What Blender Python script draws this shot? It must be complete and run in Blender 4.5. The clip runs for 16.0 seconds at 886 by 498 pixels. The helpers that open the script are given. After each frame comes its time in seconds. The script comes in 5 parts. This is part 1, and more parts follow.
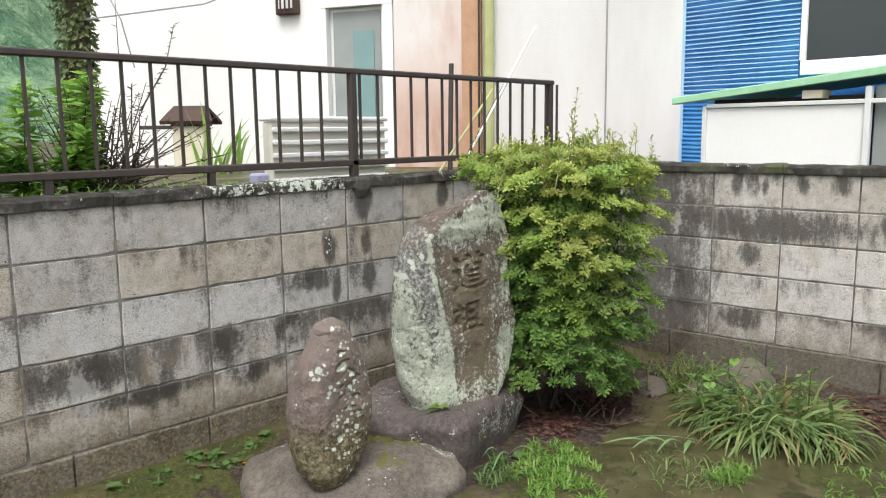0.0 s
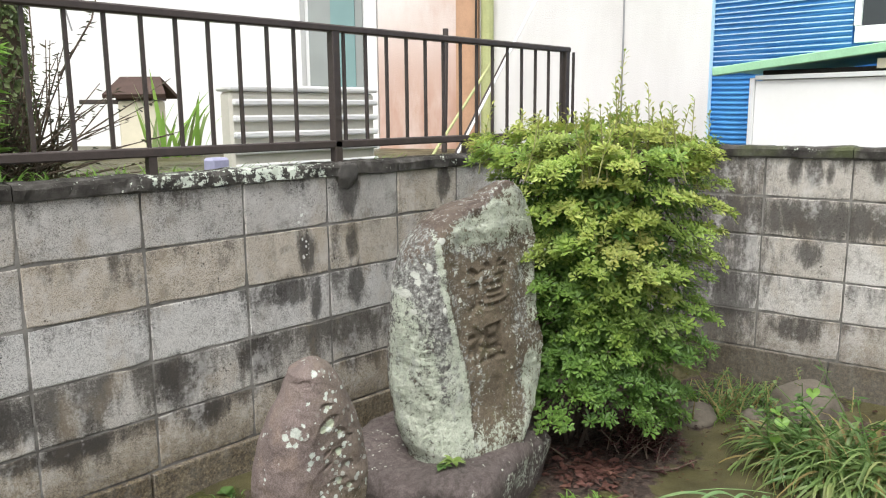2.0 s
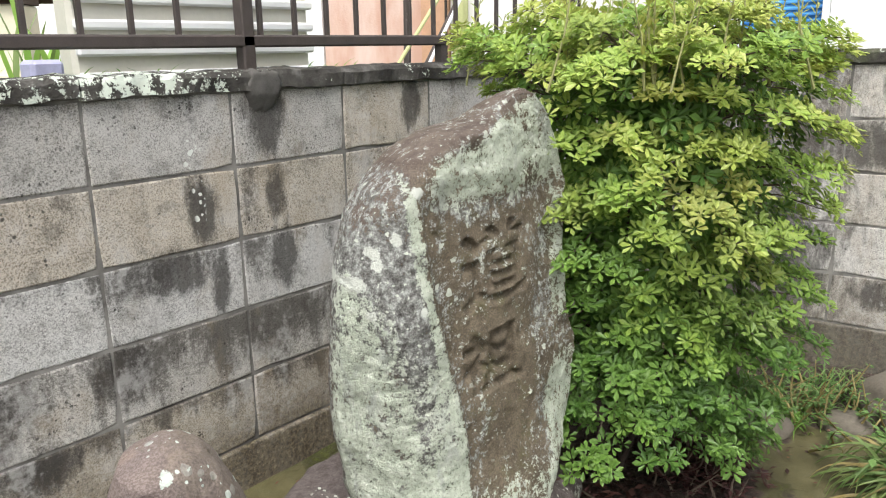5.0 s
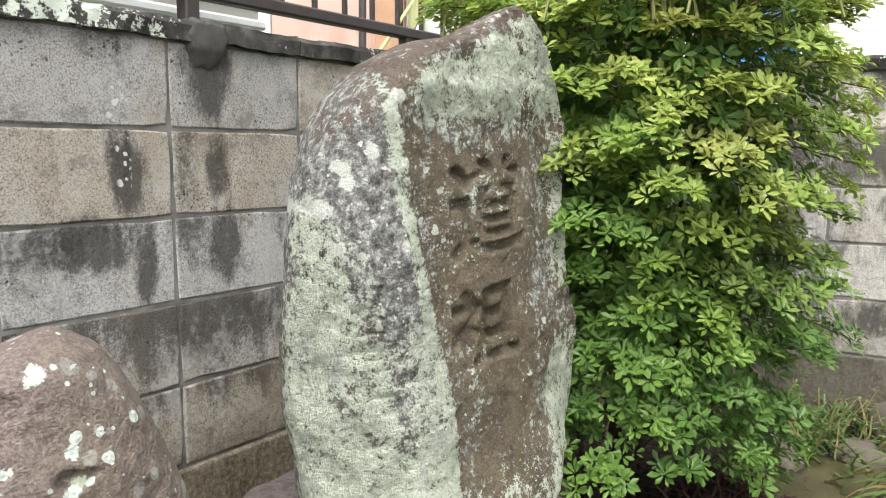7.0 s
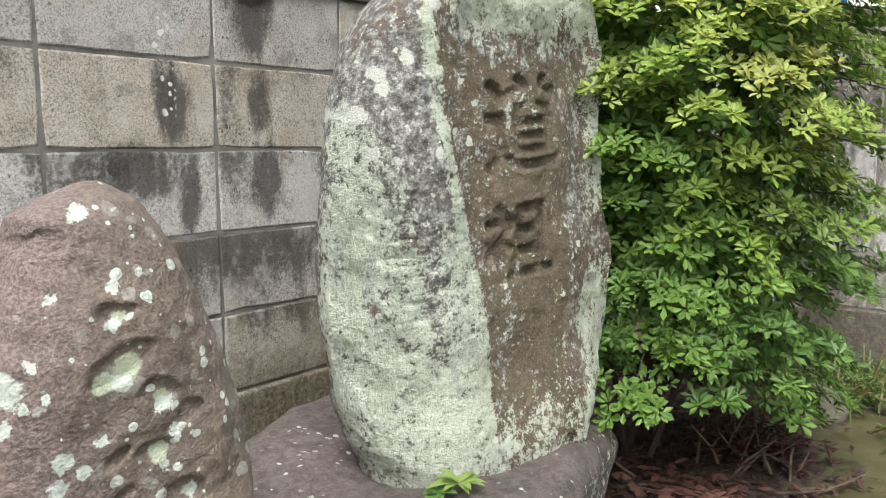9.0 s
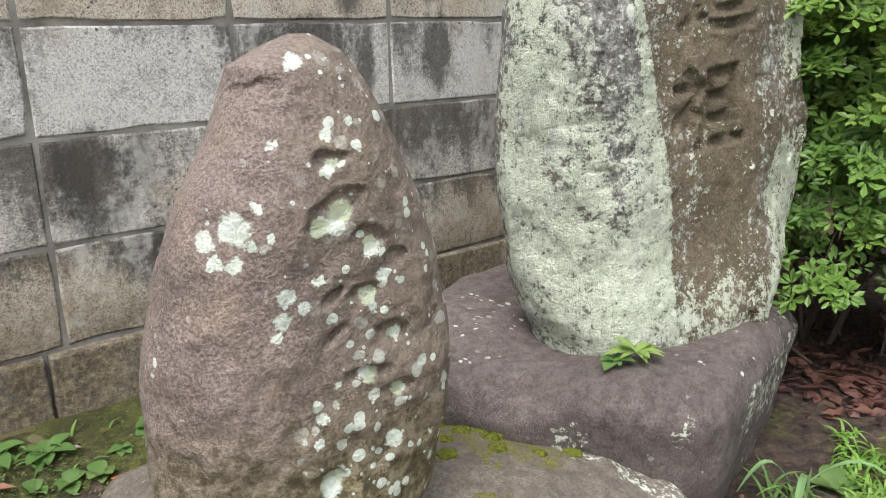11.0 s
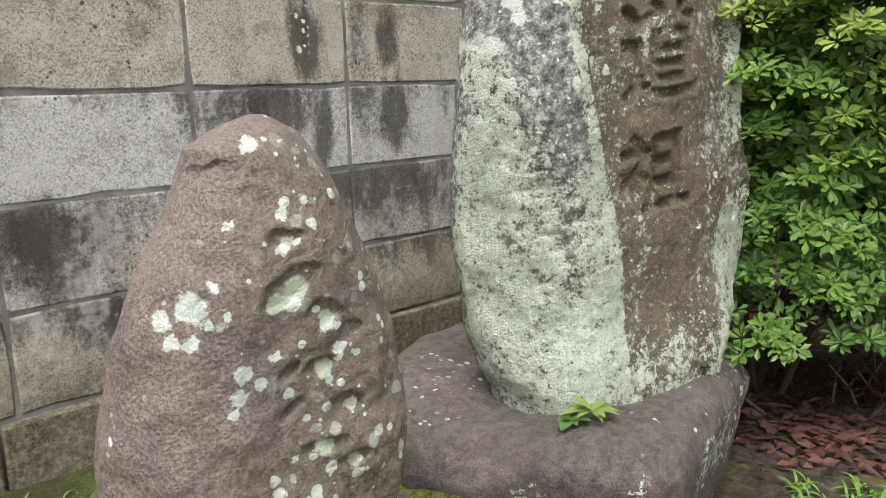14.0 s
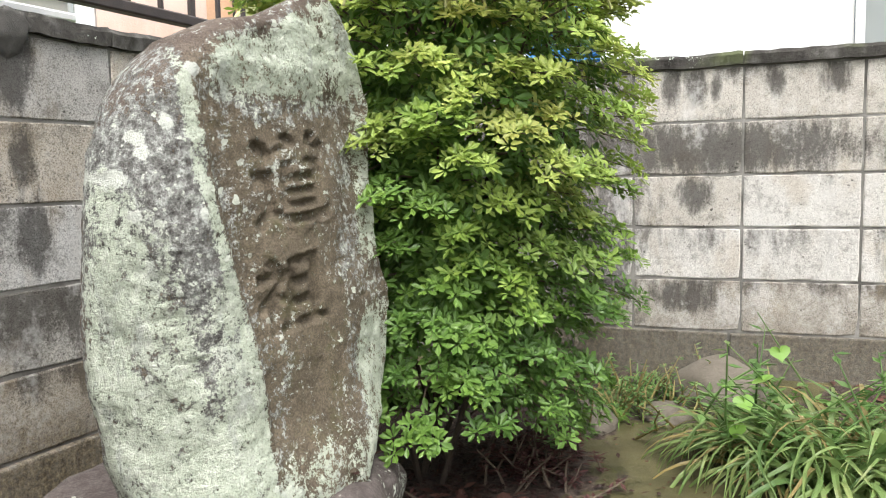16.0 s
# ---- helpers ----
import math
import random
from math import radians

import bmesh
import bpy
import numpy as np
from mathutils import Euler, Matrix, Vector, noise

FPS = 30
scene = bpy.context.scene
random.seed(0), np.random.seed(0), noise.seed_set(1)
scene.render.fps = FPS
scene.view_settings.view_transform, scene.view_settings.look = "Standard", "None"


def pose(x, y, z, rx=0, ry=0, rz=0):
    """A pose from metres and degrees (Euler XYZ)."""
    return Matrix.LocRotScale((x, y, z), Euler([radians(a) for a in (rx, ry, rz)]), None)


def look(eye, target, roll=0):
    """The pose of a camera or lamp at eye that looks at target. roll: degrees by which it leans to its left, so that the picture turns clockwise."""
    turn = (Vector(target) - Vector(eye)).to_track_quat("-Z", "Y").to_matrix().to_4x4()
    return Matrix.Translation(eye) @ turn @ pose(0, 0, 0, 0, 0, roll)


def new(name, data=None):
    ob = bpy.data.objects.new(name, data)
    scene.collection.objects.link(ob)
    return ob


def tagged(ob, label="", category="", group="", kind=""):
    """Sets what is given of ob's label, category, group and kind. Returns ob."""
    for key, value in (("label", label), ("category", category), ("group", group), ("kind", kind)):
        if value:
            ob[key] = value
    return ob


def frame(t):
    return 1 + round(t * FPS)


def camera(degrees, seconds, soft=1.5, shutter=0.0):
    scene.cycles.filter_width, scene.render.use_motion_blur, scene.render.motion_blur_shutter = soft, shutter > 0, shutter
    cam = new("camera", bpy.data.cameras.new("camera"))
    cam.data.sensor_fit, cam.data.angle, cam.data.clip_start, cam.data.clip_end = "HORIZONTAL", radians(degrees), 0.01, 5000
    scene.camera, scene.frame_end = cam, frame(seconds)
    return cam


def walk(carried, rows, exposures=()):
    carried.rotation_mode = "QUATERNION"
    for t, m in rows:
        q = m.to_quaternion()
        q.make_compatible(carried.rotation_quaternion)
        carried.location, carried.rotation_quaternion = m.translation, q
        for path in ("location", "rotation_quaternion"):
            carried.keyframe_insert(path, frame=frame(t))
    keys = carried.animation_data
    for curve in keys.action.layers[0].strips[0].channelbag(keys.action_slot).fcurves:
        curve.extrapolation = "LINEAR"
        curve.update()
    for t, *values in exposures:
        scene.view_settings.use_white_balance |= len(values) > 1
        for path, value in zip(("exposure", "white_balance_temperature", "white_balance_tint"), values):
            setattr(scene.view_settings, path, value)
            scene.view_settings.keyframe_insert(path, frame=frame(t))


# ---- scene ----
from mathutils.bvhtree import BVHTree

cam = camera(59.2, 16.0, soft=1.1)
PATH = [
    (0, (-0.17, -0.012, 1.481), (1.226, 1.388, 1.185), -0.7),
    (0.5, (-0.009, 0.18, 1.464), (1.402, 1.564, 1.153), -0.7),
    (1, (0.091, 0.314, 1.457), (1.51, 1.683, 1.121), -0.5),
    (1.5, (0.198, 0.503, 1.462), (1.628, 1.86, 1.124), 0.4),
    (2, (0.303, 0.658, 1.456), (1.743, 2.003, 1.111), -0.5),
    (2.5, (0.469, 0.813, 1.44), (1.922, 2.143, 1.093), -0.3),
    (3, (0.585, 0.939, 1.423), (2.045, 2.257, 1.058), -0.2),
    (3.5, (0.699, 1.101, 1.396), (2.163, 2.408, 1.013), -0.1),
    (4, (0.8, 1.214, 1.37), (2.277, 2.497, 0.959), -0.7),
    (4.5, (0.953, 1.339, 1.338), (2.431, 2.611, 0.891), -0.4),
    (5, (1.086, 1.433, 1.299), (2.568, 2.681, 0.802), -1.0),
    (5.2, (1.11, 1.459, 1.279), (2.598, 2.693, 0.764), -1.3),
    (7.3, (1.236, 1.659, 0.894), (2.85, 2.828, 0.72), -0.7),
    (7.5, (1.232, 1.648, 0.873), (2.825, 2.85, 0.739), -0.7),
    (8, (1.219, 1.626, 0.845), (2.792, 2.857, 0.73), -0.7),
    (8.2, (1.223, 1.622, 0.839), (2.797, 2.848, 0.699), -0.6),
    (10.3, (1.196, 1.636, 0.788), (2.59, 2.984, 0.299), -1.1),
    (10.5, (1.191, 1.645, 0.787), (2.543, 3.025, 0.27), -1.0),
    (11, (1.183, 1.662, 0.78), (2.422, 3.134, 0.235), -1.1),
    (11.5, (1.17, 1.674, 0.775), (2.313, 3.209, 0.195), -1.3),
    (12, (1.157, 1.681, 0.778), (2.268, 3.232, 0.18), -1.5),
    (12.5, (1.158, 1.676, 0.782), (2.274, 3.223, 0.181), -1.4),
    (13, (1.163, 1.67, 0.784), (2.291, 3.214, 0.199), -1.3),
    (13.5, (1.168, 1.657, 0.795), (2.334, 3.189, 0.255), -1.6),
    (14, (1.18, 1.642, 0.81), (2.51, 3.073, 0.383), -1.3),
    (14.5, (1.194, 1.628, 0.823), (2.651, 2.95, 0.459), -1.1),
    (15, (1.198, 1.601, 0.841), (2.773, 2.796, 0.539), -1.0),
    (15.5, (1.214, 1.557, 0.86), (2.915, 2.571, 0.584), -1.0),
    (16, (1.21, 1.519, 0.857), (3.006, 2.375, 0.66), -1.3),
]

walk(cam, [(t, look(eye, target, roll)) for t, eye, target, roll in PATH], [(0, 0.74), (1.0, 0.82), (3.5, 0.95), (5, 1.15), (8, 1.25), (12.5, 1.25), (13.5, 1.2), (14.5, 1.08), (15.0, 1.2), (15.5, 1.32), (16, 1.4)])

# ---- sky and sun: bright overcast ----
world = bpy.data.worlds.new("overcast_sky")
scene.world = world
world.use_nodes = True
wn = world.node_tree
sky = wn.nodes.new("ShaderNodeTexSky")
sky.sky_type = "NISHITA"
sky.sun_disc = False
sky.sun_elevation, sky.sun_rotation = radians(62), radians(236)
sky.air_density, sky.dust_density, sky.ozone_density = 1.0, 4.0, 1.0
haze = wn.nodes.new("ShaderNodeHueSaturation")
haze.inputs["Saturation"].default_value = 0.12
wn.links.new(sky.outputs[0], haze.inputs["Color"])
wn.links.new(haze.outputs[0], wn.nodes["Background"].inputs["Color"])
wn.nodes["Background"].inputs["Strength"].default_value = 0.15
sun_data = bpy.data.lights.new("sun", "SUN")
sun_data.energy, sun_data.angle, sun_data.color = 1.5, radians(35), (1.0, 0.97, 0.93)
sun = new("sun", sun_data)
sun.matrix_world = look((0, 0, 20), (9.0, 6.0, 0))


# ---- materials ----
class Mat:
    """A small builder of node materials."""

    def __init__(self, name, rough=0.8, metal=0.0, spec=0.4):
        self.m = bpy.data.materials.new(name)
        self.m.use_nodes = True
        self.t = self.m.node_tree
        self.b = self.t.nodes["Principled BSDF"]
        self.b.inputs["Roughness"].default_value = rough
        self.b.inputs["Metallic"].default_value = metal
        self.b.inputs["Specular IOR Level"].default_value = spec
        self.pos = self.node("ShaderNodeNewGeometry").outputs["Position"]
        self.rnd = self.node("ShaderNodeObjectInfo").outputs["Random"]

    def node(self, kind):
        return self.t.nodes.new(kind)

    def put(self, socket, v):
        if isinstance(v, bpy.types.NodeSocket):
            self.t.links.new(v, socket)
        elif isinstance(v, (tuple, list)) and len(v) == 3 and socket.type == "RGBA":
            socket.default_value = (*v, 1)
        else:
            socket.default_value = v

    def vec(self, scale=(1, 1, 1), move=(0, 0, 0), src=None):
        n = self.node("ShaderNodeMapping")
        self.put(n.inputs["Vector"], src or self.pos)
        n.inputs["Scale"].default_value = scale
        n.inputs["Location"].default_value = move
        return n.outputs[0]

    def noise(self, scale, detail=4, rough=0.6, vec=None, warp=0.0):
        n = self.node("ShaderNodeTexNoise")
        self.put(n.inputs["Vector"], vec or self.pos)
        for k, v in (("Scale", scale), ("Detail", detail), ("Roughness", rough), ("Distortion", warp)):
            n.inputs[k].default_value = v
        return n.outputs[0]

    def cells(self, scale, vec=None, feature="F1"):
        n = self.node("ShaderNodeTexVoronoi")
        n.feature = feature
        self.put(n.inputs["Vector"], vec or self.pos)
        n.inputs["Scale"].default_value = scale
        return n.outputs["Distance"]

    def step(self, fac, lo, hi, a=0.0, b=1.0):
        n = self.node("ShaderNodeMapRange")
        n.interpolation_type = "SMOOTHSTEP"
        self.put(n.inputs[0], fac)
        for i, v in enumerate((lo, hi, a, b)):
            self.put(n.inputs[i + 1], v)
        return n.outputs[0]

    def math(self, op, a, b=0.0):
        n = self.node("ShaderNodeMath")
        n.operation = op
        n.use_clamp = False
        self.put(n.inputs[0], a)
        self.put(n.inputs[1], b)
        return n.outputs[0]

    def mix(self, fac, a, b, mode="MIX"):
        n = self.node("ShaderNodeMix")
        n.data_type, n.blend_type = "RGBA", mode
        self.put(n.inputs["Factor"], fac)
        self.put(n.inputs[6], a)
        self.put(n.inputs[7], b)
        return n.outputs[2]

    def ramp(self, fac, *stops):
        n = self.node("ShaderNodeValToRGB")
        els = n.color_ramp.elements
        while len(els) < len(stops):
            els.new(0.5)
        for e, (p, c) in zip(els, stops):
            e.position, e.color = p, (*c, 1)
        self.put(n.inputs[0], fac)
        return n.outputs[0]

    def axis(self, i, src=None):
        n = self.node("ShaderNodeSeparateXYZ")
        self.put(n.inputs[0], src or self.pos)
        return n.outputs[i]

    def spots(self, places, wobble=0.02, scale=40):
        """A mask that is 1 round each of (x, y, z, radius), with a ragged edge."""
        nz = self.math("MULTIPLY", self.math("SUBTRACT", self.noise(scale, 3, 0.6), 0.5), wobble * 2)
        total = None
        for x, y, z, r in places:
            d = self.node("ShaderNodeVectorMath")
            d.operation = "DISTANCE"
            self.put(d.inputs[0], self.pos)
            d.inputs[1].default_value = (x, y, z)
            s = self.step(self.math("ADD", d.outputs["Value"], nz), r * 0.85, r * 1.05, 1.0, 0.0)
            total = s if total is None else self.math("MAXIMUM", total, s)
        return total

    def speckle(self, scale, share, size, jitter=0.25):
        """Ragged spots of many sizes: a share of the cells carries one."""
        w = self.node("ShaderNodeVectorMath")
        w.operation = "MULTIPLY_ADD"
        nz = self.node("ShaderNodeTexNoise")
        nz.inputs["Scale"].default_value, nz.inputs["Detail"].default_value = scale * 1.7, 4
        self.put(nz.inputs["Vector"], self.pos)
        self.put(w.inputs[0], nz.outputs["Color"])
        w.inputs[1].default_value = (jitter / scale * 2,) * 3
        self.put(w.inputs[2], self.pos)
        n = self.node("ShaderNodeTexVoronoi")
        self.put(n.inputs["Vector"], w.outputs[0])
        n.inputs["Scale"].default_value = scale
        sep = self.node("ShaderNodeSeparateColor")
        self.put(sep.inputs[0], n.outputs["Color"])
        rad = self.math("MULTIPLY", self.math("MAXIMUM", self.math("SUBTRACT", sep.outputs[0], self.math("SUBTRACT", 1.0, share)), 0.0), size)
        return self.step(self.math("SUBTRACT", n.outputs["Distance"], rad), -0.04, 0.0, 1, 0)

    def spots_flat(self, a, b, places, wobble, scale):
        """Like spots, measured in two coordinates a and b: places are (a, b, radius)."""
        n1 = self.math("MULTIPLY", self.math("SUBTRACT", self.noise(scale, 4, 0.7), 0.5), wobble * 2)
        total = None
        for a0, b0, r in places:
            dx, dy = self.math("SUBTRACT", a, a0), self.math("SUBTRACT", b, b0)
            d = self.math("SQRT", self.math("ADD", self.math("MULTIPLY", dx, dx), self.math("MULTIPLY", dy, dy)))
            q = self.step(self.math("ADD", d, n1), r * 0.6, r * 0.82, 1, 0)
            total = q if total is None else self.math("MAXIMUM", total, q)
        return total

    def streaks(self, places, ragged=0.8):
        """A mask of upright blots at (x, z, half width, half height)."""
        nz = self.math("ADD", self.math("MULTIPLY", self.math("SUBTRACT", self.noise(26, 4, 0.7, self.vec((1, 1, 0.35))), 0.5), ragged * 4.0), self.math("MULTIPLY", self.math("SUBTRACT", self.noise(120, 5, 0.85), 0.5), ragged * 3.0))
        x, z = self.axis(0), self.axis(2)
        total = None
        for x0, z0, rx, rz in places:
            a = self.math("POWER", self.math("ABSOLUTE", self.math("DIVIDE", self.math("SUBTRACT", x, x0), rx)), 2.0)
            b = self.math("POWER", self.math("ABSOLUTE", self.math("DIVIDE", self.math("SUBTRACT", z, z0), rz)), 2.0)
            q = self.step(self.math("ADD", self.math("ADD", a, b), nz), 0.3, 1.5, 1, 0)
            total = q if total is None else self.math("MAXIMUM", total, q)
        return total

    def done(self, color, bump=None, height=0.005, rough=None):
        self.put(self.b.inputs["Base Color"], color)
        if rough is not None:
            self.put(self.b.inputs["Roughness"], rough)
        if bump is not None:
            n = self.node("ShaderNodeBump")
            n.inputs["Distance"].default_value = height
            self.put(n.inputs["Height"], bump)
            self.t.links.new(n.outputs[0], self.b.inputs["Normal"])
        return self.m


def plain(name, c, rough=0.6, metal=0.0, vary=0.15, scale=9.0, bump=0.0006):
    m = Mat(name, rough, metal)
    a = m.noise(scale, 5)
    f = m.noise(scale * 14, 3)
    k = m.math("ADD", m.math("MULTIPLY", a, 0.6), m.math("MULTIPLY", f, 0.4))
    dark, light = tuple(x * (1 - vary) for x in c), tuple(min(1, x * (1 + vary)) for x in c)
    return m.done(m.ramp(k, (0.3, dark), (0.7, light)), f, bump)


def block_material(name, lo, hi, north=True, dirt=0.0):
    """Weathered concrete: sandy grain, pits, mould that runs down, lime bloom."""
    m = Mat(name, 0.92, 0, 0.2)
    base = m.mix(m.rnd, lo, hi)
    base = m.mix(m.math("MULTIPLY", m.step(m.noise(4.0, 4), 0.35, 0.65), 0.5), base, m.mix(0.5, hi, (0.36, 0.33, 0.28)))
    grain, mid = m.noise(230, 5, 0.85), m.noise(48, 6, 0.75)
    base = m.mix(m.step(grain, 0.38, 0.54), m.mix(0.6 if north else 0.35, base, (0.05, 0.044, 0.037)), m.mix(0.45 if north else 0.25, base, (0.82, 0.80, 0.76)))
    base = m.mix(m.math("MULTIPLY", m.step(m.noise(110, 4, 0.8), 0.52, 0.66), 0.4), base, (0.07, 0.064, 0.055))
    cloud = m.noise(13, 5, 0.75)
    base = m.mix(m.math("MULTIPLY", m.step(cloud, 0.50, 0.64), 0.38), base, (0.74, 0.72, 0.69))
    base = m.mix(m.math("MULTIPLY", m.step(cloud, 0.46, 0.36), 0.38), base, (0.13, 0.118, 0.10))
    pits = m.step(m.noise(330, 2, 0.5), 0.63, 0.69)
    base = m.mix(m.math("MULTIPLY", pits, 0.7), base, (0.05, 0.046, 0.04))
    z = m.axis(2)
    if not north:
        z = m.math("SUBTRACT", z, 0.022)
    # rain streaks that start under each course, and mould in blotches
    streak = m.noise(9.0, 4, 0.65, m.vec((1, 1, 0.22), (2.3, 0, 0)))
    blotch = m.noise(3.1, 5, 0.65)
    course = m.math("FRACT", m.math("MULTIPLY", z, 5.0))
    wet = m.math("ADD", m.math("MULTIPLY", streak, 0.6), m.math("MULTIPLY", blotch, 0.4))
    wet = m.math("ADD", wet, m.math("MULTIPLY", m.math("SUBTRACT", course, 0.5), 0.17))
    wet = m.math("ADD", wet, m.math("MULTIPLY", m.math("SUBTRACT", m.noise(85, 6, 0.85), 0.5), 0.45 if north else 0.25))
    wet = m.math("ADD", wet, m.step(m.math("ABSOLUTE", m.math("SUBTRACT", z, 0.47)), 0.05, 0.22, 0.10, 0.0))
    mould = m.step(wet, 0.545 - dirt, 0.70 - dirt)
    base = m.mix(m.math("MULTIPLY", mould, 0.8), base, (0.05, 0.044, 0.037))
    rusty = m.step(m.noise(5.5, 4, 0.65, m.vec((1, 1, 0.6), (4, 9, 2))), 0.5, 0.68)
    base = m.mix(m.math("MULTIPLY", rusty, 0.35), base, (0.38, 0.30, 0.20))
    if north:
        st = m.streaks([(2.215, 0.90, 0.055, 0.09), (2.455, 0.92, 0.035, 0.09), (2.47, 0.73, 0.05, 0.10), (2.10, 0.75, 0.12, 0.06), (2.25, 0.70, 0.03, 0.10), (3.03, 1.13, 0.05, 0.09),
                        (2.43, 1.14, 0.07, 0.12), (1.62, 0.50, 0.09, 0.10), (1.95, 0.52, 0.08, 0.09), (1.20, 0.37, 0.20, 0.04), (1.72, 0.35, 0.10, 0.06), (0.95, 0.51, 0.20, 0.08), (3.1, 0.7, 0.2, 0.3)])
    else:
        st = m.streaks([(4.19, 0.75, 0.09, 0.6), (4.33, 0.92, 0.045, 0.10)])
        y = m.axis(1)
        blots = None
        for y0, z0, ry, rz in [(2.52, 0.7, 0.38, 1.0), (2.70, 0.7, 0.50, 1.6), (2.33, 0.35, 0.14, 0.3), (2.36, 0.95, 0.10, 0.35), (2.02, 1.14, 0.035, 0.07), (1.93, 1.13, 0.045, 0.075), (1.86, 1.13, 0.02, 0.06), (1.65, 1.14, 0.03, 0.06), (1.46, 1.15, 0.05, 0.06), (1.88, 0.91, 0.07, 0.10), (1.93, 0.73, 0.06, 0.07), (1.97, 0.33, 0.12, 0.06), (1.2, 0.95, 0.06, 0.10)]:
            a = m.math("POWER", m.math("ABSOLUTE", m.math("DIVIDE", m.math("SUBTRACT", y, y0), ry)), 2.0)
            b = m.math("POWER", m.math("ABSOLUTE", m.math("DIVIDE", m.math("SUBTRACT", z, z0), rz)), 2.0)
            q = m.step(m.math("ADD", m.math("ADD", a, b), m.math("MULTIPLY", m.math("SUBTRACT", m.noise(22, 6, 0.8, m.vec((1, 1, 0.4))), 0.5), 4.5)), 0.2, 1.7, 1, 0)
            blots = q if blots is None else m.math("MAXIMUM", blots, q)
        st = m.math("MAXIMUM", st, blots)
    base = m.mix(m.math("MULTIPLY", st, 0.82), base, (0.055, 0.051, 0.047))
    dots = m.math("MULTIPLY", m.speckle(105, 0.6, 0.8, 0.5), m.step(m.noise(8, 4, 0.7, m.vec((1, 1, 1), (1, 4, 2))), 0.55, 0.66))
    base = m.mix(m.math("MULTIPLY", dots, 0.85), base, (0.04, 0.037, 0.033))
    pale = m.step(m.math("ADD", m.noise(7, 4, 0.6, m.vec((1, 1, 0.4), (7, 3, 1))), m.math("MULTIPLY", m.math("SUBTRACT", mid, 0.5), 0.5)), 0.54, 0.70)
    base = m.mix(m.math("MULTIPLY", pale, 0.5), base, (0.66, 0.645, 0.62))
    if north:
        drops = m.math("MULTIPLY", m.speckle(60, 0.75, 0.8), m.streaks([(2.205, 0.93, 0.018, 0.10), (2.195, 1.05, 0.03, 0.05)], 0.2))
        base = m.mix(drops, base, (0.78, 0.80, 0.75))
    foot = m.step(m.math("ADD", z, m.math("MULTIPLY", mid, 0.25)), 0.27, 0.5, 1, 0)
    if not north:
        low = m.step(m.math("ADD", z, m.math("MULTIPLY", m.math("SUBTRACT", mid, 0.5), 0.03)), 0.195, 0.21, 1, 0)
        base = m.mix(m.math("MULTIPLY", low, 0.75), base, m.ramp(mid, (0.35, (0.05, 0.045, 0.036)), (0.65, (0.12, 0.108, 0.085))))
    base = m.mix(m.math("MULTIPLY", foot, 0.8 if north else 0.3), base, m.ramp(m.noise(70, 5, 0.8), (0.40, (0.035, 0.027, 0.016)), (0.52, (0.12, 0.092, 0.054)), (0.64, (0.30, 0.245, 0.15))))
    return m.done(base, m.math("SUBTRACT", m.math("ADD", grain, m.math("MULTIPLY", mid, 0.4)), m.math("MULTIPLY", pits, 0.8)), 0.007)


N_GREY = block_material("grey_block", (0.35, 0.335, 0.315), (0.50, 0.48, 0.45))
N_TAN = block_material("beige_block", (0.46, 0.37, 0.255), (0.55, 0.46, 0.335))
N_BROWN = block_material("brownish_block", (0.37, 0.285, 0.18), (0.48, 0.39, 0.265), True, 0.02)
N_PALE = block_material("pale_block", (0.60, 0.605, 0.605), (0.74, 0.74, 0.73))
N_DARK = block_material("stained_block", (0.46, 0.43, 0.38), (0.66, 0.63, 0.58), True, 0.05)
E_WHITE = block_material("whitish_block", (0.66, 0.64, 0.60), (0.77, 0.75, 0.71), False, -0.045)
E_MID = block_material("light_grey_block", (0.45, 0.415, 0.36), (0.58, 0.54, 0.475), False, -0.04)
E_TAN = block_material("tan_block", (0.33, 0.295, 0.245), (0.43, 0.39, 0.335), False, -0.01)


def mortar_material():
    m = Mat("mortar", 0.95, 0, 0.2)
    n = m.noise(9, 5)
    return m.done(m.ramp(n, (0.3, (0.06, 0.056, 0.05)), (0.7, (0.27, 0.26, 0.24))), m.noise(200, 3), 0.002)


def cap_material():
    m = Mat("coping", 0.9, 0, 0.25)
    n = m.noise(14, 5, 0.65)
    c = m.ramp(n, (0.3, (0.02, 0.018, 0.016)), (0.55, (0.06, 0.056, 0.05)), (0.75, (0.15, 0.145, 0.135)))
    band = m.step(m.math("ABSOLUTE", m.math("SUBTRACT", m.axis(0), 1.95)), 0.2, 0.5, 0.15, 0.0)
    lich = m.step(m.math("ADD", m.math("ADD", m.noise(34, 5, 0.75), band), m.math("MULTIPLY", m.noise(2.6, 2), 0.45)), 0.85, 0.90)
    c = m.mix(lich, c, (0.55, 0.60, 0.52))
    moss = m.step(m.noise(3.1, 4, 0.6, m.vec((1, 1, 1), (3, 1, 0))), 0.56, 0.7)
    c = m.mix(m.math("MULTIPLY", moss, 0.6), c, (0.10, 0.12, 0.05))
    return m.done(c, m.noise(120, 4, 0.7), 0.005)


MAT_MORTAR, MAT_CAP = mortar_material(), cap_material()


